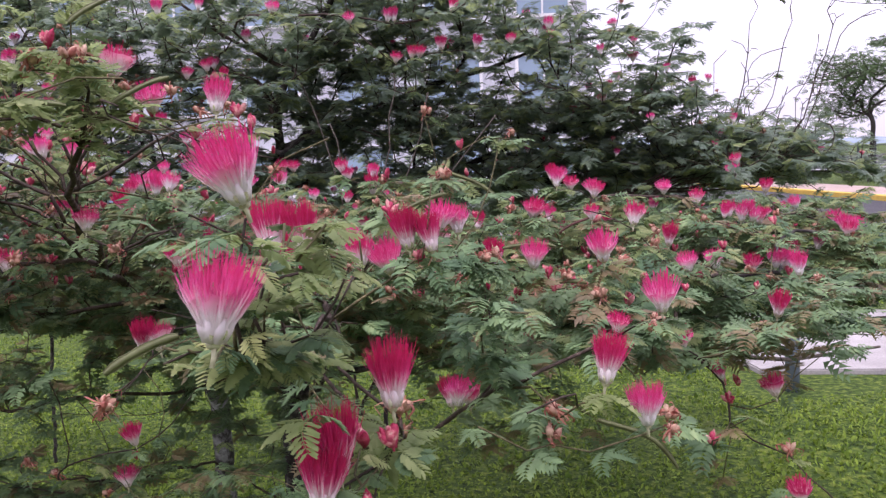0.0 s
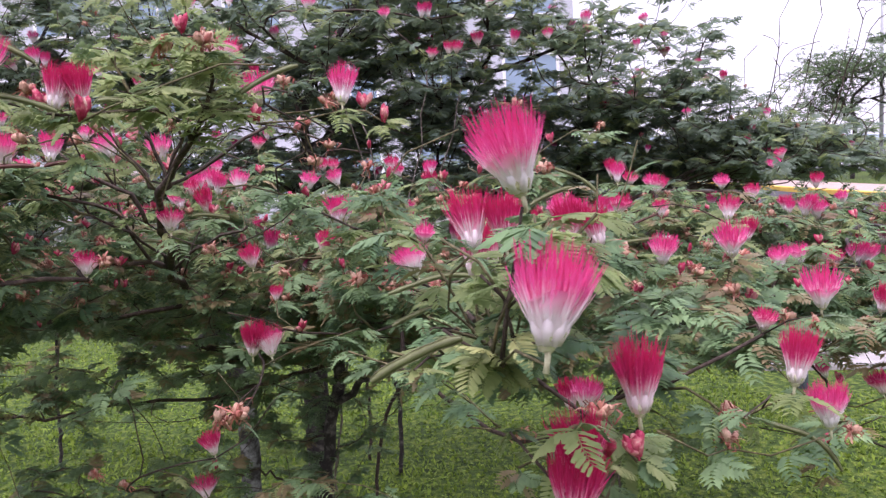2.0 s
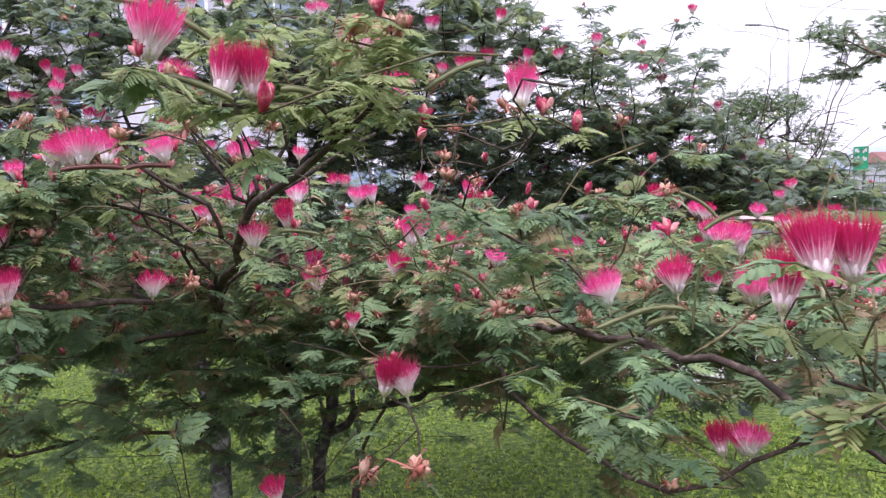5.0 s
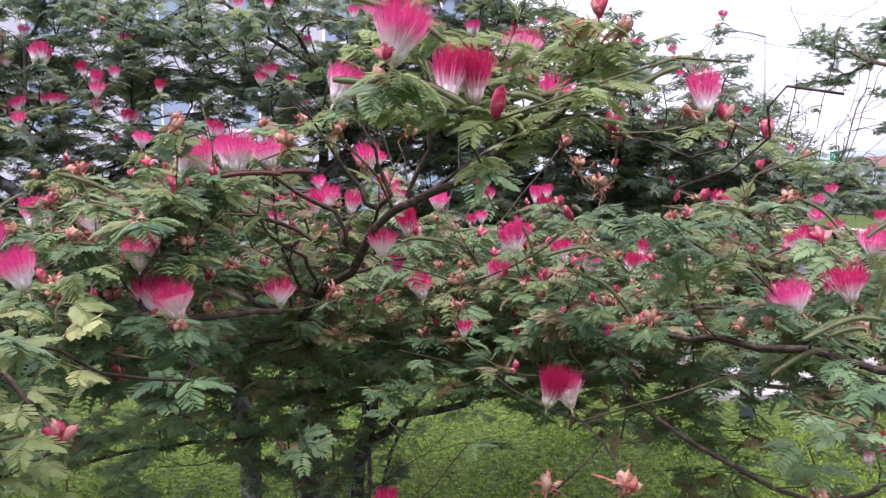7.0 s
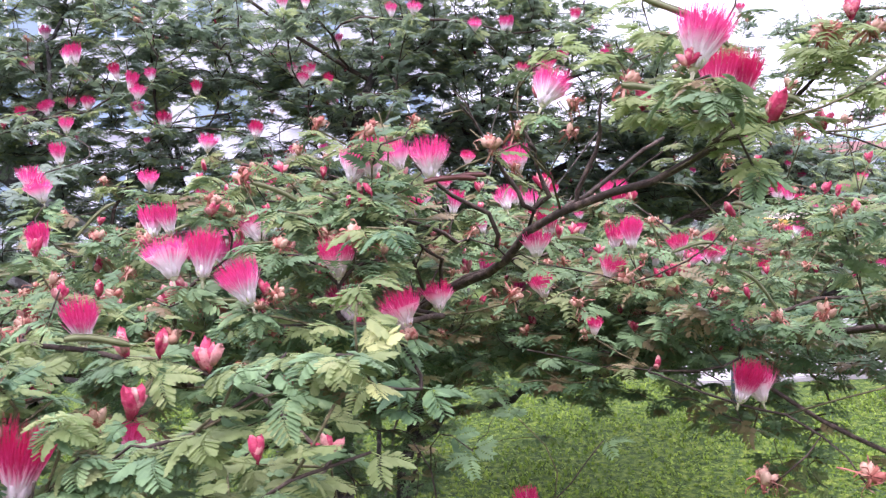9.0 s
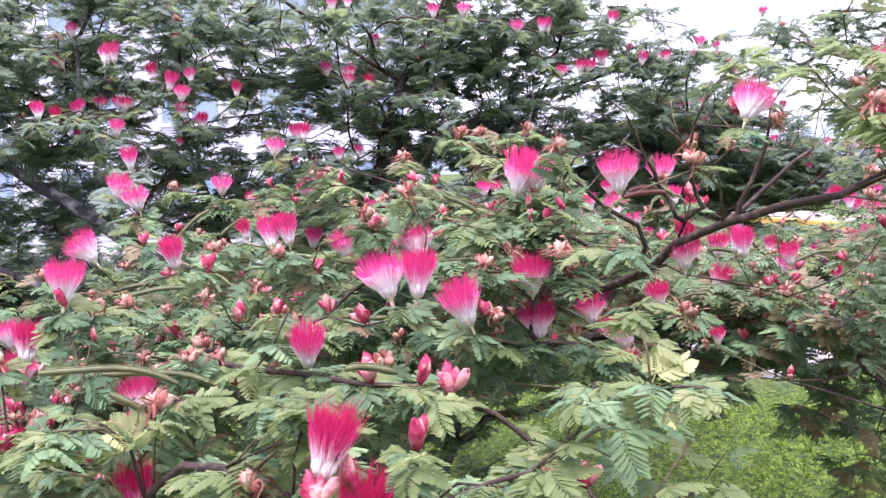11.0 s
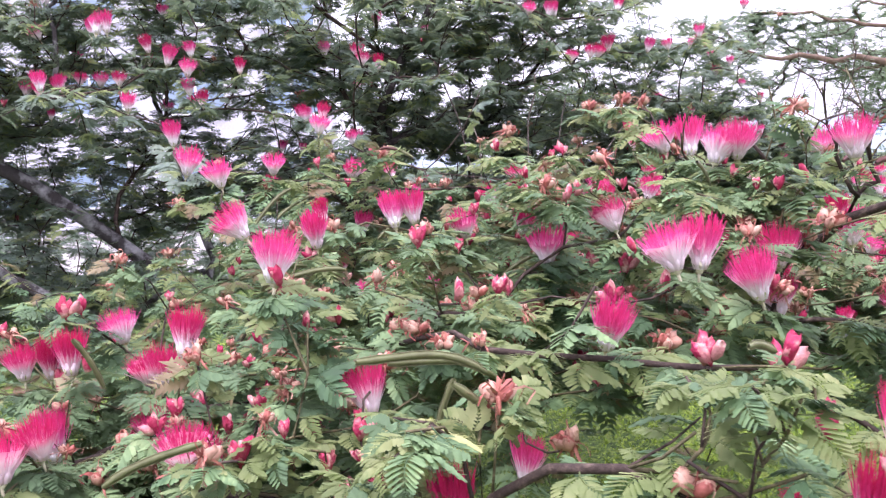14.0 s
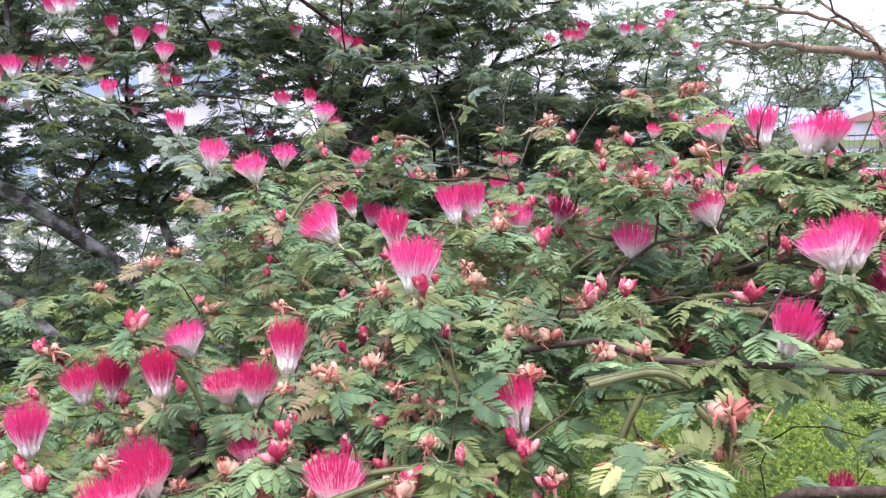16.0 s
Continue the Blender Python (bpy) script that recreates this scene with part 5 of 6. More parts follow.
def build_near_shrub():
    base = (-0.53, 2.52, 0.0)
    shrub = thing("flowering_shrub", base, "spreading shrub with feathery green leaves and pink brush flowers", "shrub", "flowering shrubs")
    feet = place_heads(shrub, HEADS, 11)
    rg = np.random.default_rng(21)
    pl = Plant(5)
    fork = pl.limb([(-0.53, 2.52, -0.05), (-0.51, 2.5, 0.45), (-0.475, 2.46, 0.8), (-0.445, 2.44, 0.95), (-0.43, 2.44, 1.05)])
    pl.limb([(-0.54, 2.05, 1.22), (-0.62, 1.62, 1.41), (-0.555, 1.295, 1.533), (-0.53, 1.187, 1.584), (-0.455, 1.036, 1.649), (-0.39, 0.93, 1.7)], fork, thick=(0.009, 0.003))
    pl.limb([(-0.3, 2.3, 1.2), (-0.05, 2.05, 1.32), (0.2, 1.8, 1.38), (0.42, 1.55, 1.4)], fork)
    pl.limb([(-0.75, 2.2, 1.18), (-1.0, 1.85, 1.33), (-1.2, 1.55, 1.4), (-1.3, 1.3, 1.42)], fork)
    pl.limb([(-0.42, 1.95, 1.3), (-0.25, 1.45, 1.42), (-0.16, 1.0, 1.475), (-0.13, 0.72, 1.49)], fork)
    pl.limb([(-0.8, 1.7, 1.36), (-0.87, 1.38, 1.43), (-0.92, 1.2, 1.44)], "near")
    pl.limb([(-0.72, 2.3, 1.02), (-0.98, 2.1, 1.06), (-1.4, 2.02, 1.07), (-1.75, 2.0, 1.03)], fork, thick=(0.006, 0.003))
    pl.limb([(-0.455, 2.45, 0.9), (-0.36, 2.38, 1.0), (-0.2, 2.3, 1.065), (0.0, 2.25, 1.11), (0.2, 2.18, 1.15)], "near", thick=(0.014, 0.006))
    pl.limb([(-0.5, 2.35, 1.14), (-0.69, 2.16, 1.245), (-0.95, 2.1, 1.262), (-1.25, 2.1, 1.264), (-1.5, 2.15, 1.28)], fork, thick=(0.014, 0.006))
    pl.limb([(-0.4, 2.42, 1.2), (-0.2, 2.4, 1.2), (-0.1, 2.4, 1.1)], fork)
    pl.limb([(-0.52, 2.5, 0.55), (-0.6, 2.05, 0.88), (-0.66, 1.62, 1.02)], "near")
    pl.limb([(-0.138, 0.66, 1.5), (-0.143, 0.6, 1.512), (-0.147, 0.545, 1.52)], "near", step=0.03, jitter=0.002)
    head_ends = pl.reach(feet)
    # leafy shoots round and under the heads
    h = np.array([(q[0], q[1], q[2]) for q in HEADS])
    fill = []
    while len(fill) < 1150:
        c = h[int(rg.integers(0, len(h)))]
        far = min(1.6, 0.6 + (c[1] - 0.4) * 0.6)
        p = c + np.array([rg.normal(0, 0.10 * far), rg.normal(0, 0.12 * far), -0.05 - abs(rg.normal(0, 0.065 * far))])
        if p[1] < 0.35 - 0.45 * (p[0] + 0.03) + 0.12 or p[1] > 2.35:
            continue
        if open_below(*p) and rg.random() < 0.95 or c[1] < 1.1 and rg.random() < 0.6:
            continue
        fill.append(p)
    for cx, cy, cz, sx, sy, sz, n in CLUMPS:
        fill += [np.array([cx, cy, cz]) + rg.normal(0, 1, 3) * np.array([sx, sy, sz]) for _ in range(n)]
    fill_ends = pl.reach(fill)
    # bare side branches on the near limb
    for line in ([(-0.565, 1.2, 1.61), (-0.61, 1.2, 1.642), (-0.652, 1.19, 1.672)], [(-0.585, 1.25, 1.585), (-0.64, 1.24, 1.604), (-0.69, 1.22, 1.622)], [(-0.53, 1.18, 1.625), (-0.551, 1.18, 1.661), (-0.57, 1.17, 1.69)],
                 [(-0.506, 1.17, 1.63), (-0.52, 1.17, 1.669), (-0.525, 1.16, 1.7)], [(-0.49, 1.12, 1.64), (-0.472, 1.12, 1.681), (-0.47, 1.1, 1.72)], [(-0.59, 1.4, 1.5), (-0.6, 1.3, 1.556), (-0.663, 1.25, 1.594)],
                 [(-0.6, 1.45, 1.48), (-0.52, 1.4, 1.53), (-0.44, 1.33, 1.55)], [(-0.5, 1.13, 1.62), (-0.43, 1.15, 1.66), (-0.37, 1.15, 1.69)]):
        pl.limb(line, "near", step=0.025, jitter=0.003, thick=(0.0034, 0.002))
    pl.reach([np.array(((-0.652, 1.19, 1.672), (-0.69, 1.22, 1.622), (-0.57, 1.17, 1.69), (-0.663, 1.25, 1.594), (-0.47, 1.1, 1.72))[int(rg.integers(0, 5))]) + (rg.normal(0, 0.05), rg.normal(-0.02, 0.05), 0.02 + 0.05 * rg.random()) for _ in range(24)])
    spent = [(*(np.array(f) + (0, 0, 0.02)), 0.6 + 0.5 * rg.random(), ("w", "w", "w", "w", "w", "b", "b", "b", "b", "r", "f")[int(rg.integers(0, 11 if f[1] > 1.6 else 9))]) for f in fill[:1150] if f[1] > 1.0 and f[2] > 1.4 and rg.random() < 0.95]
    place_heads(shrub, spent, 13)
    # buds and spent heads crowd round the flowers in bloom
    crowd = [(x + rg.normal(0, 0.018), y + rg.normal(0.004, 0.012), z - 0.006 + rg.normal(0, 0.008), 0.65 + 0.3 * rg.random(), ("b", "b", "w", "w", "r")[int(rg.integers(0, 5 if y > 1.5 else 4))])
             for x, y, z, s, k in HEADS * 2 if k[0] in "fr" and y > 0.7 and rg.random() < 0.42]
    crowd += [(x + rg.normal(0, 0.06), y + rg.normal(0.02, 0.06), z + rg.normal(-0.005, 0.015), 0.75 + 0.25 * rg.random(), "f" if rg.random() < 0.5 else "r")
              for x, y, z, s, k in HEADS if k[0] in "fr" and y > 1.5 and rg.random() < 0.16]
    place_heads(shrub, crowd, 17)
    wood_parts(pl, shrub, 0.0042, (M_BARK, M_TWIG, M_GREENTWIG), r0=0.0009, power=0.36, most=0.034, stout=800, outer=0.5)
    a = leaf_poses(pl, head_ends, 0.075, 0.0125, (0.62, 1.05), rg=rg)
    b = leaf_poses(pl, fill_ends, 0.11, 0.0125, (0.62, 1.05), rg=rg)
    a, b = (q[~open_below(q[:, 0, 3], q[:, 1, 3], q[:, 2, 3]) | (rg.random(len(q)) < 0.25)] for q in (a, b))
    # the tall stems beside the near limb carry few leaves
    thin_a, thin_b = ((q[:, 0, 3] > -0.36) & (q[:, 1, 3] > 0.68) & (q[:, 1, 3] < 1.3) & (q[:, 2, 3] > 1.615) for q in (a, b))
    a, b = a[~thin_a | (rg.random(len(a)) < 0.25)], b[~thin_b]
    a, b = (q[~((q[:, 2, 3] > 1.66) & (q[:, 0, 3] < -0.3) & (q[:, 1, 3] < 1.25)) | (rg.random(len(q)) < 0.85)] for q in (a, b))
    poses = np.concatenate([a, b])
    # flower heads stand free of the leaves
    heart = h + np.array([0, -0.025, 0.008])
    free = np.array([np.min(np.linalg.norm(p[:3, 3] - heart, axis=1)) for p in poses]) > 0.03
    poses, fresh = poses[free], (np.arange(len(poses)) < len(a))[free]
    # young leaves; the larger share up top also stands in for lit foliage
    young = rg.random(len(poses)) < np.where(poses[:, 1, 3] + 0.45 * poses[:, 0, 3] < 0.6, 0.62, np.where(fresh & (poses[:, 2, 3] < 1.64), np.where((poses[:, 0, 3] > -0.85) & (poses[:, 0, 3] < -0.5) & (poses[:, 2, 3] > 1.56), 0.45, 0.24), np.where(poses[:, 2, 3] > 1.64, np.where((poses[:, 1, 3] < 1.25) & (poses[:, 0, 3] > -0.66), 0.9, 0.4), np.where(poses[:, 2, 3] > 1.75 - 0.22 * poses[:, 1, 3], 0.25, 0.06))))
    tan = rg.random(len(poses)) < np.where((poses[:, 1, 3] + 0.45 * poses[:, 0, 3] > 0.95) & (poses[:, 1, 3] < 2.4), 0.2, 0.04)
    poses[:, :3, :3] *= np.clip(0.5 + 0.42 * (poses[:, 1, 3] + 0.45 * poses[:, 0, 3]), 0.7, 1.0)[:, None, None]
    old = np.zeros(len(poses), bool)
    for c, n in YELLOWED:
        old[np.argsort(np.linalg.norm(poses[:, :3, 3] - np.array(c), axis=1))[:n]] = True
    near = np.argsort(poses[:, 1, 3] + 0.45 * poses[:, 0, 3])[:280]
    single = np.zeros(len(poses), bool)
    single[near] = True
    near = np.flatnonzero(single | old)
    single[near] = True
    reachy = poses[:, 1, 3] + 0.45 * poses[:, 0, 3]
    close, deep = reachy < 0.66, reachy > 1.25
    leaf_stuff("leaves", shrub, poses[~young & ~tan & ~single & close], LEAVES, M_LEAF, rg)
    leaf_stuff("leaves", shrub, poses[~young & ~tan & ~close & ~single & ~deep], MID_LEAVES, M_LEAF, rg)
    leaf_stuff("leaves", shrub, poses[~young & ~tan & deep], FAR_LEAVES, M_LEAF, rg)
    leaf_stuff("olive_leaves", shrub, poses[~young & tan & ~single], MID_LEAVES, M_OLIVE, rg)
    leaf_stuff("young_leaves", shrub, poses[young & ~single & close], LEAVES, M_YOUNG, rg)
    leaf_stuff("young_leaves", shrub, poses[young & ~close & ~single], MID_LEAVES, M_YOUNG, rg)
    meshes = [[tri_mesh("leaf", *t, [m]) for t in LEAVES] for m in (M_LEAF, M_YOUNG, M_YELLOW)]
    for i in near:
        kind = 2 if old[i] else int(young[i])
        part("leaf", meshes[kind][int(rg.integers(0, 4))], shrub, "", Matrix(poses[i].tolist()))
    part("dry_branch", tri_mesh("dry_branch", *tube([(0.1, 2.25, 1.1), (0.48, 2.3, 1.09), (0.71, 2.3, 1.045), (1.02, 2.3, 1.01), (1.3, 2.32, 1.03)], [0.008, 0.0075, 0.007, 0.0065, 0.004], 8), [M_DRY], smooth=True), shrub, "pale bare branch")
    # small pods lie among the leaves of the canopy
    for f in fill[:1150]:
        if f[1] > 0.95 and f[2] > 1.4 and rg.random() < 0.05:
            a, long = rg.random() * 2 * math.pi, 0.045 + 0.04 * rg.random()
            way = np.array([math.cos(a), 0.5 * math.sin(a), rg.normal(-0.1, 0.3)]) * long
            pod(shrub, f + (0, 0, 0.012), f + way + (0, 0, 0.012), rg.random() < 0.15)
    for x0, y0, z0, x1, y1, z1, dry in PODS:
        pod(shrub, (x0, y0, z0), (x1, y1, z1), dry)
    return shrub


# ---- the flowering shrubs behind ----
def build_far_shrub(base, limbs, heads, blobs, seed, label, trunk_mat=None):
    shrub = thing("flowering_shrub", base, label, "shrub", "flowering shrubs")
    feet = place_heads(shrub, heads, seed)
    rg = np.random.default_rng(seed + 1)
    pl = Plant(seed + 2)
    for pts, parent in limbs:
        pl.limb(pts, parent, step=0.08)
    ends = pl.reach(feet, step=0.06)
    # boughs end in flat layered sprays
    fill, boughs = [], []
    for cx, cy, cz, sx, sy, sz, n in blobs:
        for _ in range(max(3, n // 8)):
            d = rg.normal(0, 1, 3)
            d /= np.linalg.norm(d)
            mid = np.array([cx, cy, cz]) + d * np.array([sx, sy, sz]) * rg.random() ** 0.4
            boughs.append(mid)
            tilt = rg.normal(0, 0.14, 2)
            for _ in range(13):
                q = rg.normal(0, 1, 2) * (0.17, 0.13)
                fill.append(mid + np.array([q[0], q[1], q @ tilt + rg.normal(0, 0.022) - 0.5 * (q @ q)]))
    pl.reach(boughs, step=0.06)
    fill_ends = pl.reach(fill, step=0.045)
    spent = [(*(np.array(f) + (0, 0, 0.02)), 0.6 + 0.4 * rg.random(), "w" if rg.random() < 0.6 else "b") for f in fill if rg.random() < 0.03 and f[1] < 3.1]
    spent += [(*(np.array(f) + (0, 0, 0.03)), 0.6 + 0.3 * rg.random(), "f" if rg.random() < 0.7 else "r") for f in fill if rg.random() < 0.022 and f[1] < 3.1 and f[2] > 1.5]
    place_heads(shrub, spent, seed + 5)
    wood_parts(pl, shrub, 0.0055, (trunk_mat or M_BARK, M_TWIG), r0=0.0014, power=0.41, most=0.05, stout=2500)
    poses = np.concatenate([leaf_poses(pl, ends, 0.15, 0.019, (0.6, 1.05), 0.4, rg=rg), leaf_poses(pl, fill_ends, 0.14, 0.02, (0.7, 1.15), 0.4, rg=rg)])
    young = rg.random(len(poses)) < 0.2
    fore = poses[:, 1, 3] < 2.65
    for some, shapes in ((fore, MID_LEAVES), (~fore, FAR_LEAVES)):
        if some.any():
            leaf_stuff("leaves", shrub, poses[~young & some], shapes, M_FARLEAF, rg)
            leaf_stuff("young_leaves", shrub, poses[young & some], shapes, M_YOUNG, rg)
    return shrub


build_near_shrub()
LEFT = [h for h in FAR_HEADS if h[0] < -0.75]
MID = [h for h in FAR_HEADS if h[0] >= -0.75]
build_far_shrub((-0.62, 3.15, 0), [
    ([(-0.62, 3.15, -0.05), (-0.6, 3.12, 0.7), (-0.58, 2.98, 1.4), (-0.5, 2.76, 1.9)], -1),
    ([(-0.35, 2.8, 2.15), (-0.2, 2.85, 2.5), (-0.1, 2.9, 2.9)], "near"),
    ([(-0.75, 2.75, 2.15), (-0.95, 2.8, 2.4), (-1.1, 2.8, 2.8)], "near"),
    ([(-0.3, 2.95, 1.8), (0.1, 3.05, 1.95), (0.45, 3.0, 2.03), (0.75, 2.9, 2.08)], "near"),
    ([(-0.3, 3.1, 1.42), (0.2, 3.2, 1.52), (0.7, 3.15, 1.56), (1.15, 3.05, 1.58)], "near"),
    ([(0.1, 3.15, 1.6), (0.5, 3.05, 1.75), (0.85, 2.95, 1.82)], "near"),
], MID, [(-0.45, 2.95, 2.08, 0.7, 0.45, 0.38, 440), (0.15, 3.05, 2.02, 0.55, 0.45, 0.32, 230), (0.25, 3.15, 1.7, 0.8, 0.4, 0.22, 290), (-0.4, 3.1, 1.66, 0.55, 0.35, 0.2, 190), (0.8, 3.2, 1.62, 0.5, 0.4, 0.17, 210), (0.0, 3.2, 2.55, 0.9, 0.45, 0.2, 90), (1.15, 3.0, 1.62, 0.35, 0.3, 0.13, 90), (0.7, 2.95, 1.95, 0.25, 0.25, 0.1, 24), (0.5, 2.9, 2.1, 0.3, 0.25, 0.08, 28), (0.68, 2.9, 1.8, 0.28, 0.25, 0.1, 110), (1.0, 2.85, 1.71, 0.22, 0.22, 0.08, 80), (1.22, 2.8, 1.6, 0.18, 0.2, 0.05, 40)], 31,
    "dark leafy shrub behind with scattered pink brush flowers")
build_far_shrub((-0.86, 3.05, 0), [
    ([(-0.86, 3.05, -0.05), (-0.8, 2.8, 0.62), (-0.805, 2.75, 1.0), (-0.95, 2.82, 1.19), (-1.26, 2.85, 1.48), (-1.52, 2.85, 1.7), (-1.69, 2.87, 1.83), (-2.0, 2.9, 2.05)], -1),
    ([(-1.0, 3.1, 1.4), (-1.12, 3.2, 1.9), (-1.15, 3.3, 2.8)], "near"),
    ([(-1.0, 2.75, 1.05), (-1.26, 2.7, 1.2), (-1.45, 2.7, 1.39), (-1.7, 2.72, 1.55)], "near"),
    ([(-1.9, 2.95, 1.9), (-2.3, 2.9, 2.1), (-2.7, 2.9, 2.2)], "near"),
], LEFT, [(-1.3, 2.95, 2.08, 0.6, 0.45, 0.38, 290), (-2.0, 3.0, 2.0, 0.6, 0.5, 0.4, 220), (-1.25, 3.15, 1.68, 0.6, 0.3, 0.2, 200), (-1.9, 3.2, 1.55, 0.5, 0.3, 0.25, 150), (-1.5, 3.25, 1.3, 0.5, 0.25, 0.2, 130), (-1.6, 3.1, 2.55, 0.9, 0.5, 0.2, 60), (-1.75, 2.9, 1.45, 0.4, 0.25, 0.12, 90)], 51,
    "tall leafy shrub with a lichen-spotted trunk and pink brush flowers", M_MOTTLED)


# ---- low dark bushes under the far shrubs ----
def build_bush(base, blobs, seed, label):
    bush = thing("bush", base, label, "bush", "dark bushes")
    rg = np.random.default_rng(seed)
    pl = Plant(seed)
    x, y = base[0], base[1]
    stem = pl.limb([(x, y, -0.05), (x + 0.02, y, 0.25), (x, y + 0.03, 0.5)])
    fill = []
    for cx, cy, cz, sx, sy, sz, n in blobs:
        for _ in range(n):
            d = rg.normal(0, 1, 3)
            d /= np.linalg.norm(d)
            fill.append(np.array([cx, cy, cz]) + d * np.array([sx, sy, sz]) * rg.random() ** 0.45)
    ends = pl.reach(fill, step=0.06)
    wood_parts(pl, bush, 0.006, (M_BARK, M_TWIG), r0=0.0012)
    leaf_stuff("leaves", bush, leaf_poses(pl, ends, 0.32, 0.06, (1.1, 1.9), 0.5, rg=rg), FAR_LEAVES, M_FARLEAF, rg)


build_bush((-0.32, 4.25, 0), [(0.4, 4.2, 1.4, 1.0, 0.5, 0.36, 330), (1.15, 4.4, 1.25, 0.7, 0.5, 0.35, 180)], 71, "dense dark green bush behind the shrub")
build_bush((-2.3, 4.6, 0), [(-2.1, 4.4, 1.4, 1.1, 0.4, 0.4, 150), (-1.4, 4.4, 1.25, 0.6, 0.4, 0.3, 90), (-3.2, 4.5, 1.5, 0.8, 0.4, 0.4, 60)], 77, "wide dark green bush behind the tall shrub")
build_bush((-0.5, 4.5, 0), [(-0.5, 4.4, 1.35, 0.8, 0.5, 0.35, 200)], 75, "dense dark green bush behind the shrub")


# ---- bare twiggy shrub ----
def build_bare_shrub():
    base = (-0.4, 3.05, 0)
    ob = thing("bare_shrub", base, "leafless shrub of long thin grey twigs", "shrub")
    pl = Plant(81)
    foot = pl.limb([(-0.4, 3.05, -0.05), (-0.32, 3.0, 0.7), (0.1, 2.9, 1.2), (0.631, 2.807, 1.484)])
    for to, bend in BARE:
        mid = np.array((0.631, 2.807, 1.484)) * 0.4 + np.array(to) * 0.6 + np.array([0.1, 0, bend * 0.5 - 0.3 * (to[2] - 1.484)])
        pl.limb([mid, to], foot, step=0.07, jitter=0.012)
    rg = np.random.default_rng(83)
    q = [p for p in pl.pos if p[2] > 1.5]
    pl.reach([q[int(rg.integers(0, len(q)))] + np.array([rg.normal(0.06, 0.1), rg.normal(0, 0.06), abs(rg.normal(0.06, 0.09))]) for _ in range(120)])
    wood_parts(pl, ob, 0.0032, (M_TWIG, M_TWIG), r0=0.0012, power=0.38, most=0.009)


build_bare_shrub()


def build_dry_shoots():
    """Pale leafless shoots that stand up behind the near shrub."""
    base = (-0.52, 2.8, 0)
    ob = thing("dry_shoots", base, "pale leafless shoots standing among the shrubs", "dead shrub")
    pl = Plant(87)
    foot = pl.limb([(-0.52, 2.8, -0.05), (-0.5, 2.76, 0.6), (-0.4, 2.68, 1.05), (-0.25, 2.6, 1.35)])
    for to in ((-0.11, 2.6, 1.93), (0.0, 2.6, 1.86), (0.21, 2.6, 1.79), (-0.33, 2.58, 1.78), (-0.42, 2.6, 1.95), (0.12, 2.6, 1.6)):
        pl.limb([(-0.25 * 0.5 + to[0] * 0.5 + 0.02, 2.6, 1.35 * 0.5 + to[2] * 0.5 - 0.03), to], foot, step=0.07, jitter=0.006)
    wood_parts(pl, ob, 0.0022, (M_DRY, M_DRY), r0=0.0021, power=0.35, most=0.012)


build_dry_shoots()


# ---- trees ----
def build_tree(name, base, high, crown, seed, label, mats, count, clump, spread_deg=0.45, limbs=7, r0=0.006, lobes=9):
    """A tapered trunk with limbs and an uneven crown of many small leaf sprays."""
    tree = thing(name, base, label, "tree", "trees in the distance")
    rg = np.random.default_rng(seed)
    pl = Plant(seed)
    b = np.array(base, float)
    fork = pl.limb([b + (0, 0, -0.1), b + (0.05 * high * 0.3, 0, high * 0.2), b + (0.02 * high, 0.01, high * 0.42)], step=high * 0.05, jitter=0.004 * high)
    c = np.array(crown[:3], float)
    rad = np.array(crown[3:], float)
    centres = []
    for k in range(lobes):
        d = rg.normal(0, 1, 3)
        d /= np.linalg.norm(d)
        centres.append(c + d * rad * (0.3 + 0.45 * rg.random()))
    tips = []
    for k in range(count):
        m = centres[int(rg.integers(0, lobes))]
        d = rg.normal(0, 1, 3)
        d /= np.linalg.norm(d)
        tips.append(m + d * rad * spread_deg * rg.random() ** 0.4)
    ends = pl.reach(tips, step=high * 0.05, rise=0.3)
    wood_parts(pl, tree, r0 * 3.5, (mats[0], mats[0]), r0=r0, power=0.42, most=high * 0.016)
    sprays = []
    for e in ends:
        for k in range(7):
            d = rg.normal(0, 1, 3)
            sprays.append(frame4(pl.pos[e] + d * clump * 0.8, (rg.normal(), rg.normal(), rg.normal(-0.3, 0.3)), (rg.normal(0, 0.4), rg.normal(0, 0.4), 1.0), clump * (9 + 7 * rg.random())))
    leaf_stuff("crown", tree, np.array(sprays), SPRAYS, mats[1], rg)
    return tree


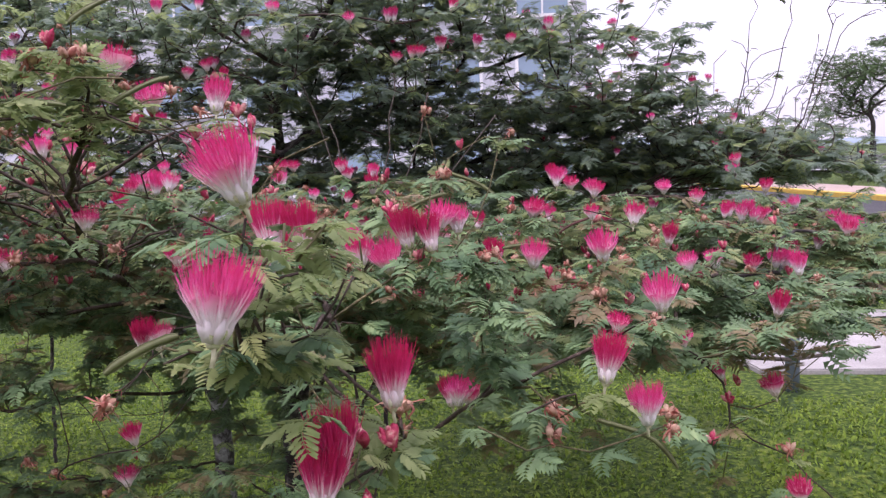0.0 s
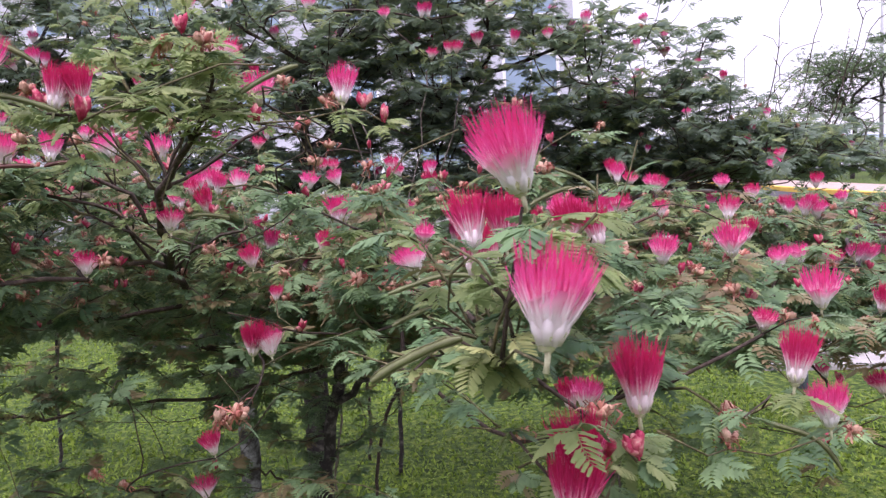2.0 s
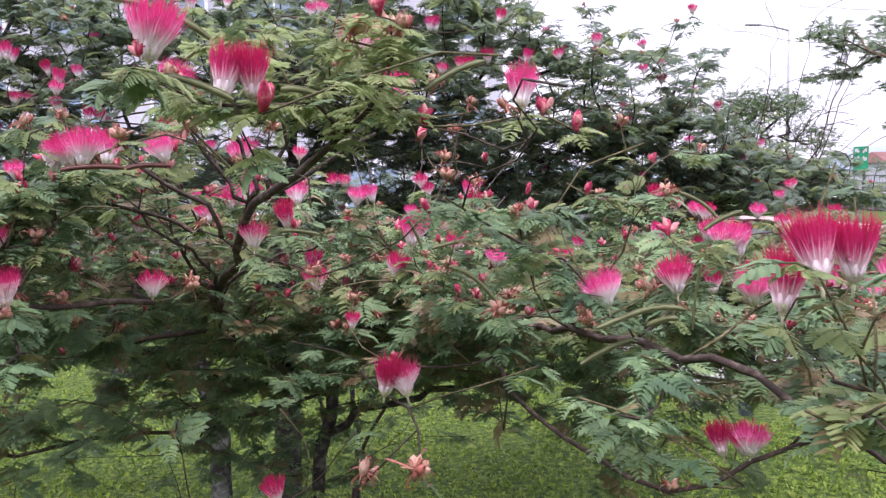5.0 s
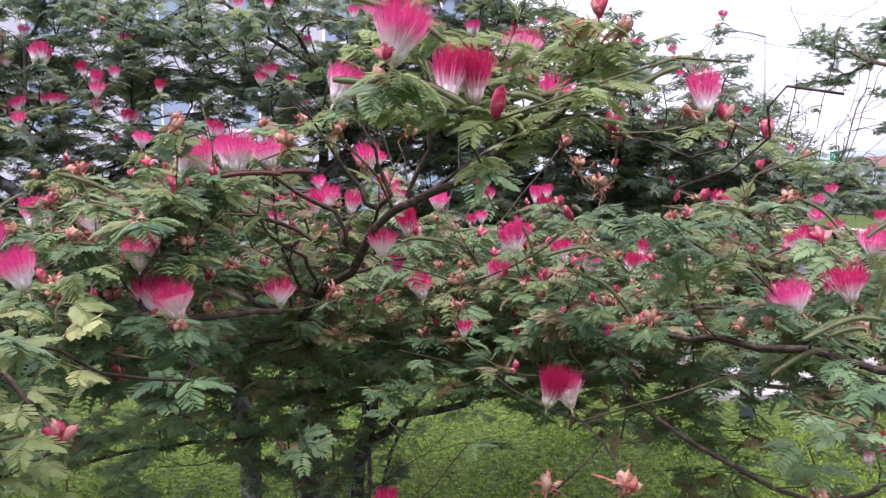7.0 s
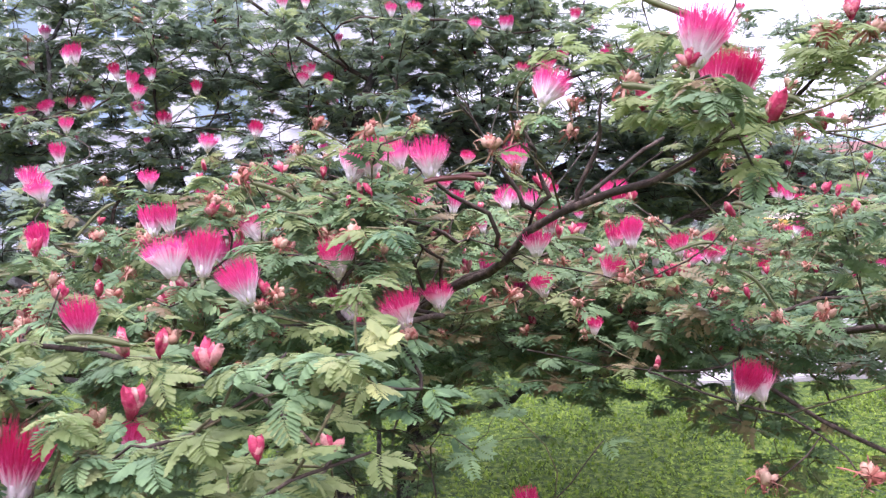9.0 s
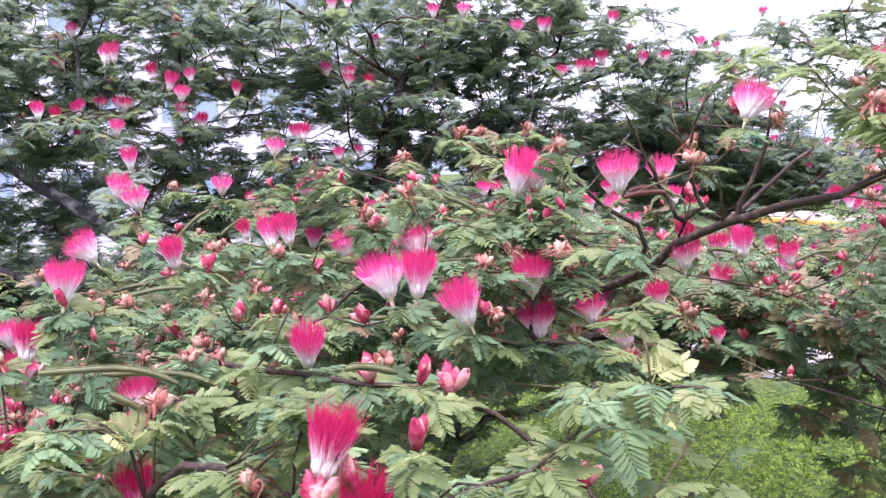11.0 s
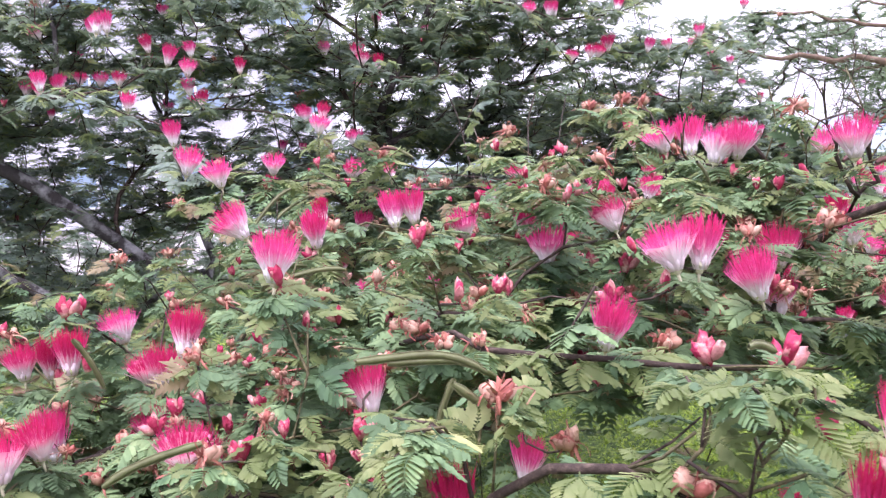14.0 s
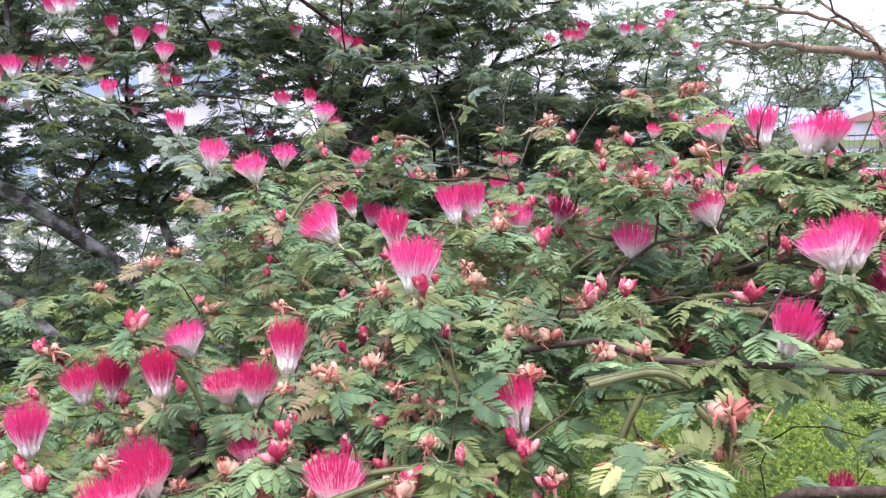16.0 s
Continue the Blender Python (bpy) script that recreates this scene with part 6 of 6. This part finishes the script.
build_tree("tree", (19.1, 33.0, 0), 6.0, (18.6, 33.0, 3.9, 4.4, 3.5, 1.9), 91, "round dark green tree beside the road", (M_BARK, M_TREE), 460, 0.28, r0=0.012, lobes=14, spread_deg=0.3)
build_tree("tree", (21.0, 17.0, 0), 5.0, (21.0, 17.0, 3.6, 3.0, 3.0, 1.4), 95, "low dark green tree behind the road", (M_BARK, M_TREE), 260, 0.28, r0=0.012)


def build_feathery_tree():
    """A wide tan-limbed tree with flat sprays of fine leaves."""
    base = (6.55, 5.3, 0)
    tree = thing("tree", base, "wide tree with tan limbs and fine feathery leaves", "tree", "trees in the distance")
    rg = np.random.default_rng(105)
    pl = Plant(106)
    fork = pl.limb([(6.55, 5.3, -0.1), (6.45, 5.4, 1.4), (6.3, 5.5, 2.38)], step=0.15, jitter=0.015)
    for line in ([(5.9, 5.7, 2.7), (4.9, 6.4, 3.0), (4.0, 7.1, 3.2)], [(5.6, 5.5, 2.68), (5.1, 5.5, 2.95), (4.0, 5.6, 3.5), (3.4, 5.7, 4.0)], [(6.1, 6.1, 3.0), (5.6, 7.2, 3.6), (5.2, 8.4, 3.8)],
                 [(6.1, 5.3, 3.2), (5.6, 5.0, 4.2), (4.6, 4.9, 5.0)], [(5.6, 5.9, 2.5), (4.4, 6.2, 2.6), (2.9, 6.5, 2.9)], [(6.6, 5.6, 3.0), (7.4, 6.0, 3.6), (8.4, 6.4, 4.0)], [(6.3, 5.0, 3.0), (7.0, 4.4, 3.8)]):
        pl.limb(line, fork, step=0.15, jitter=0.02)
    tips = []
    for cx, cy, cz, sx, sy, sz, n in FEATHER:
        for _ in range(n):
            d = rg.normal(0, 1, 3)
            d /= np.linalg.norm(d)
            tips.append(np.array([cx, cy, cz]) + d * np.array([sx, sy, sz]) * rg.random() ** 0.5)
    ends = pl.reach(tips, step=0.12)
    wood_parts(pl, tree, 0.014, (M_TAN, M_TWIG), r0=0.0024, power=0.42, most=0.095, stout=520)
    leaf_stuff("crown", tree, leaf_poses(pl, ends, 0.3, 0.05, (0.7, 1.2), 0.6, rg=rg), FAR_LEAVES, M_FEATHER, rg)


build_feathery_tree()
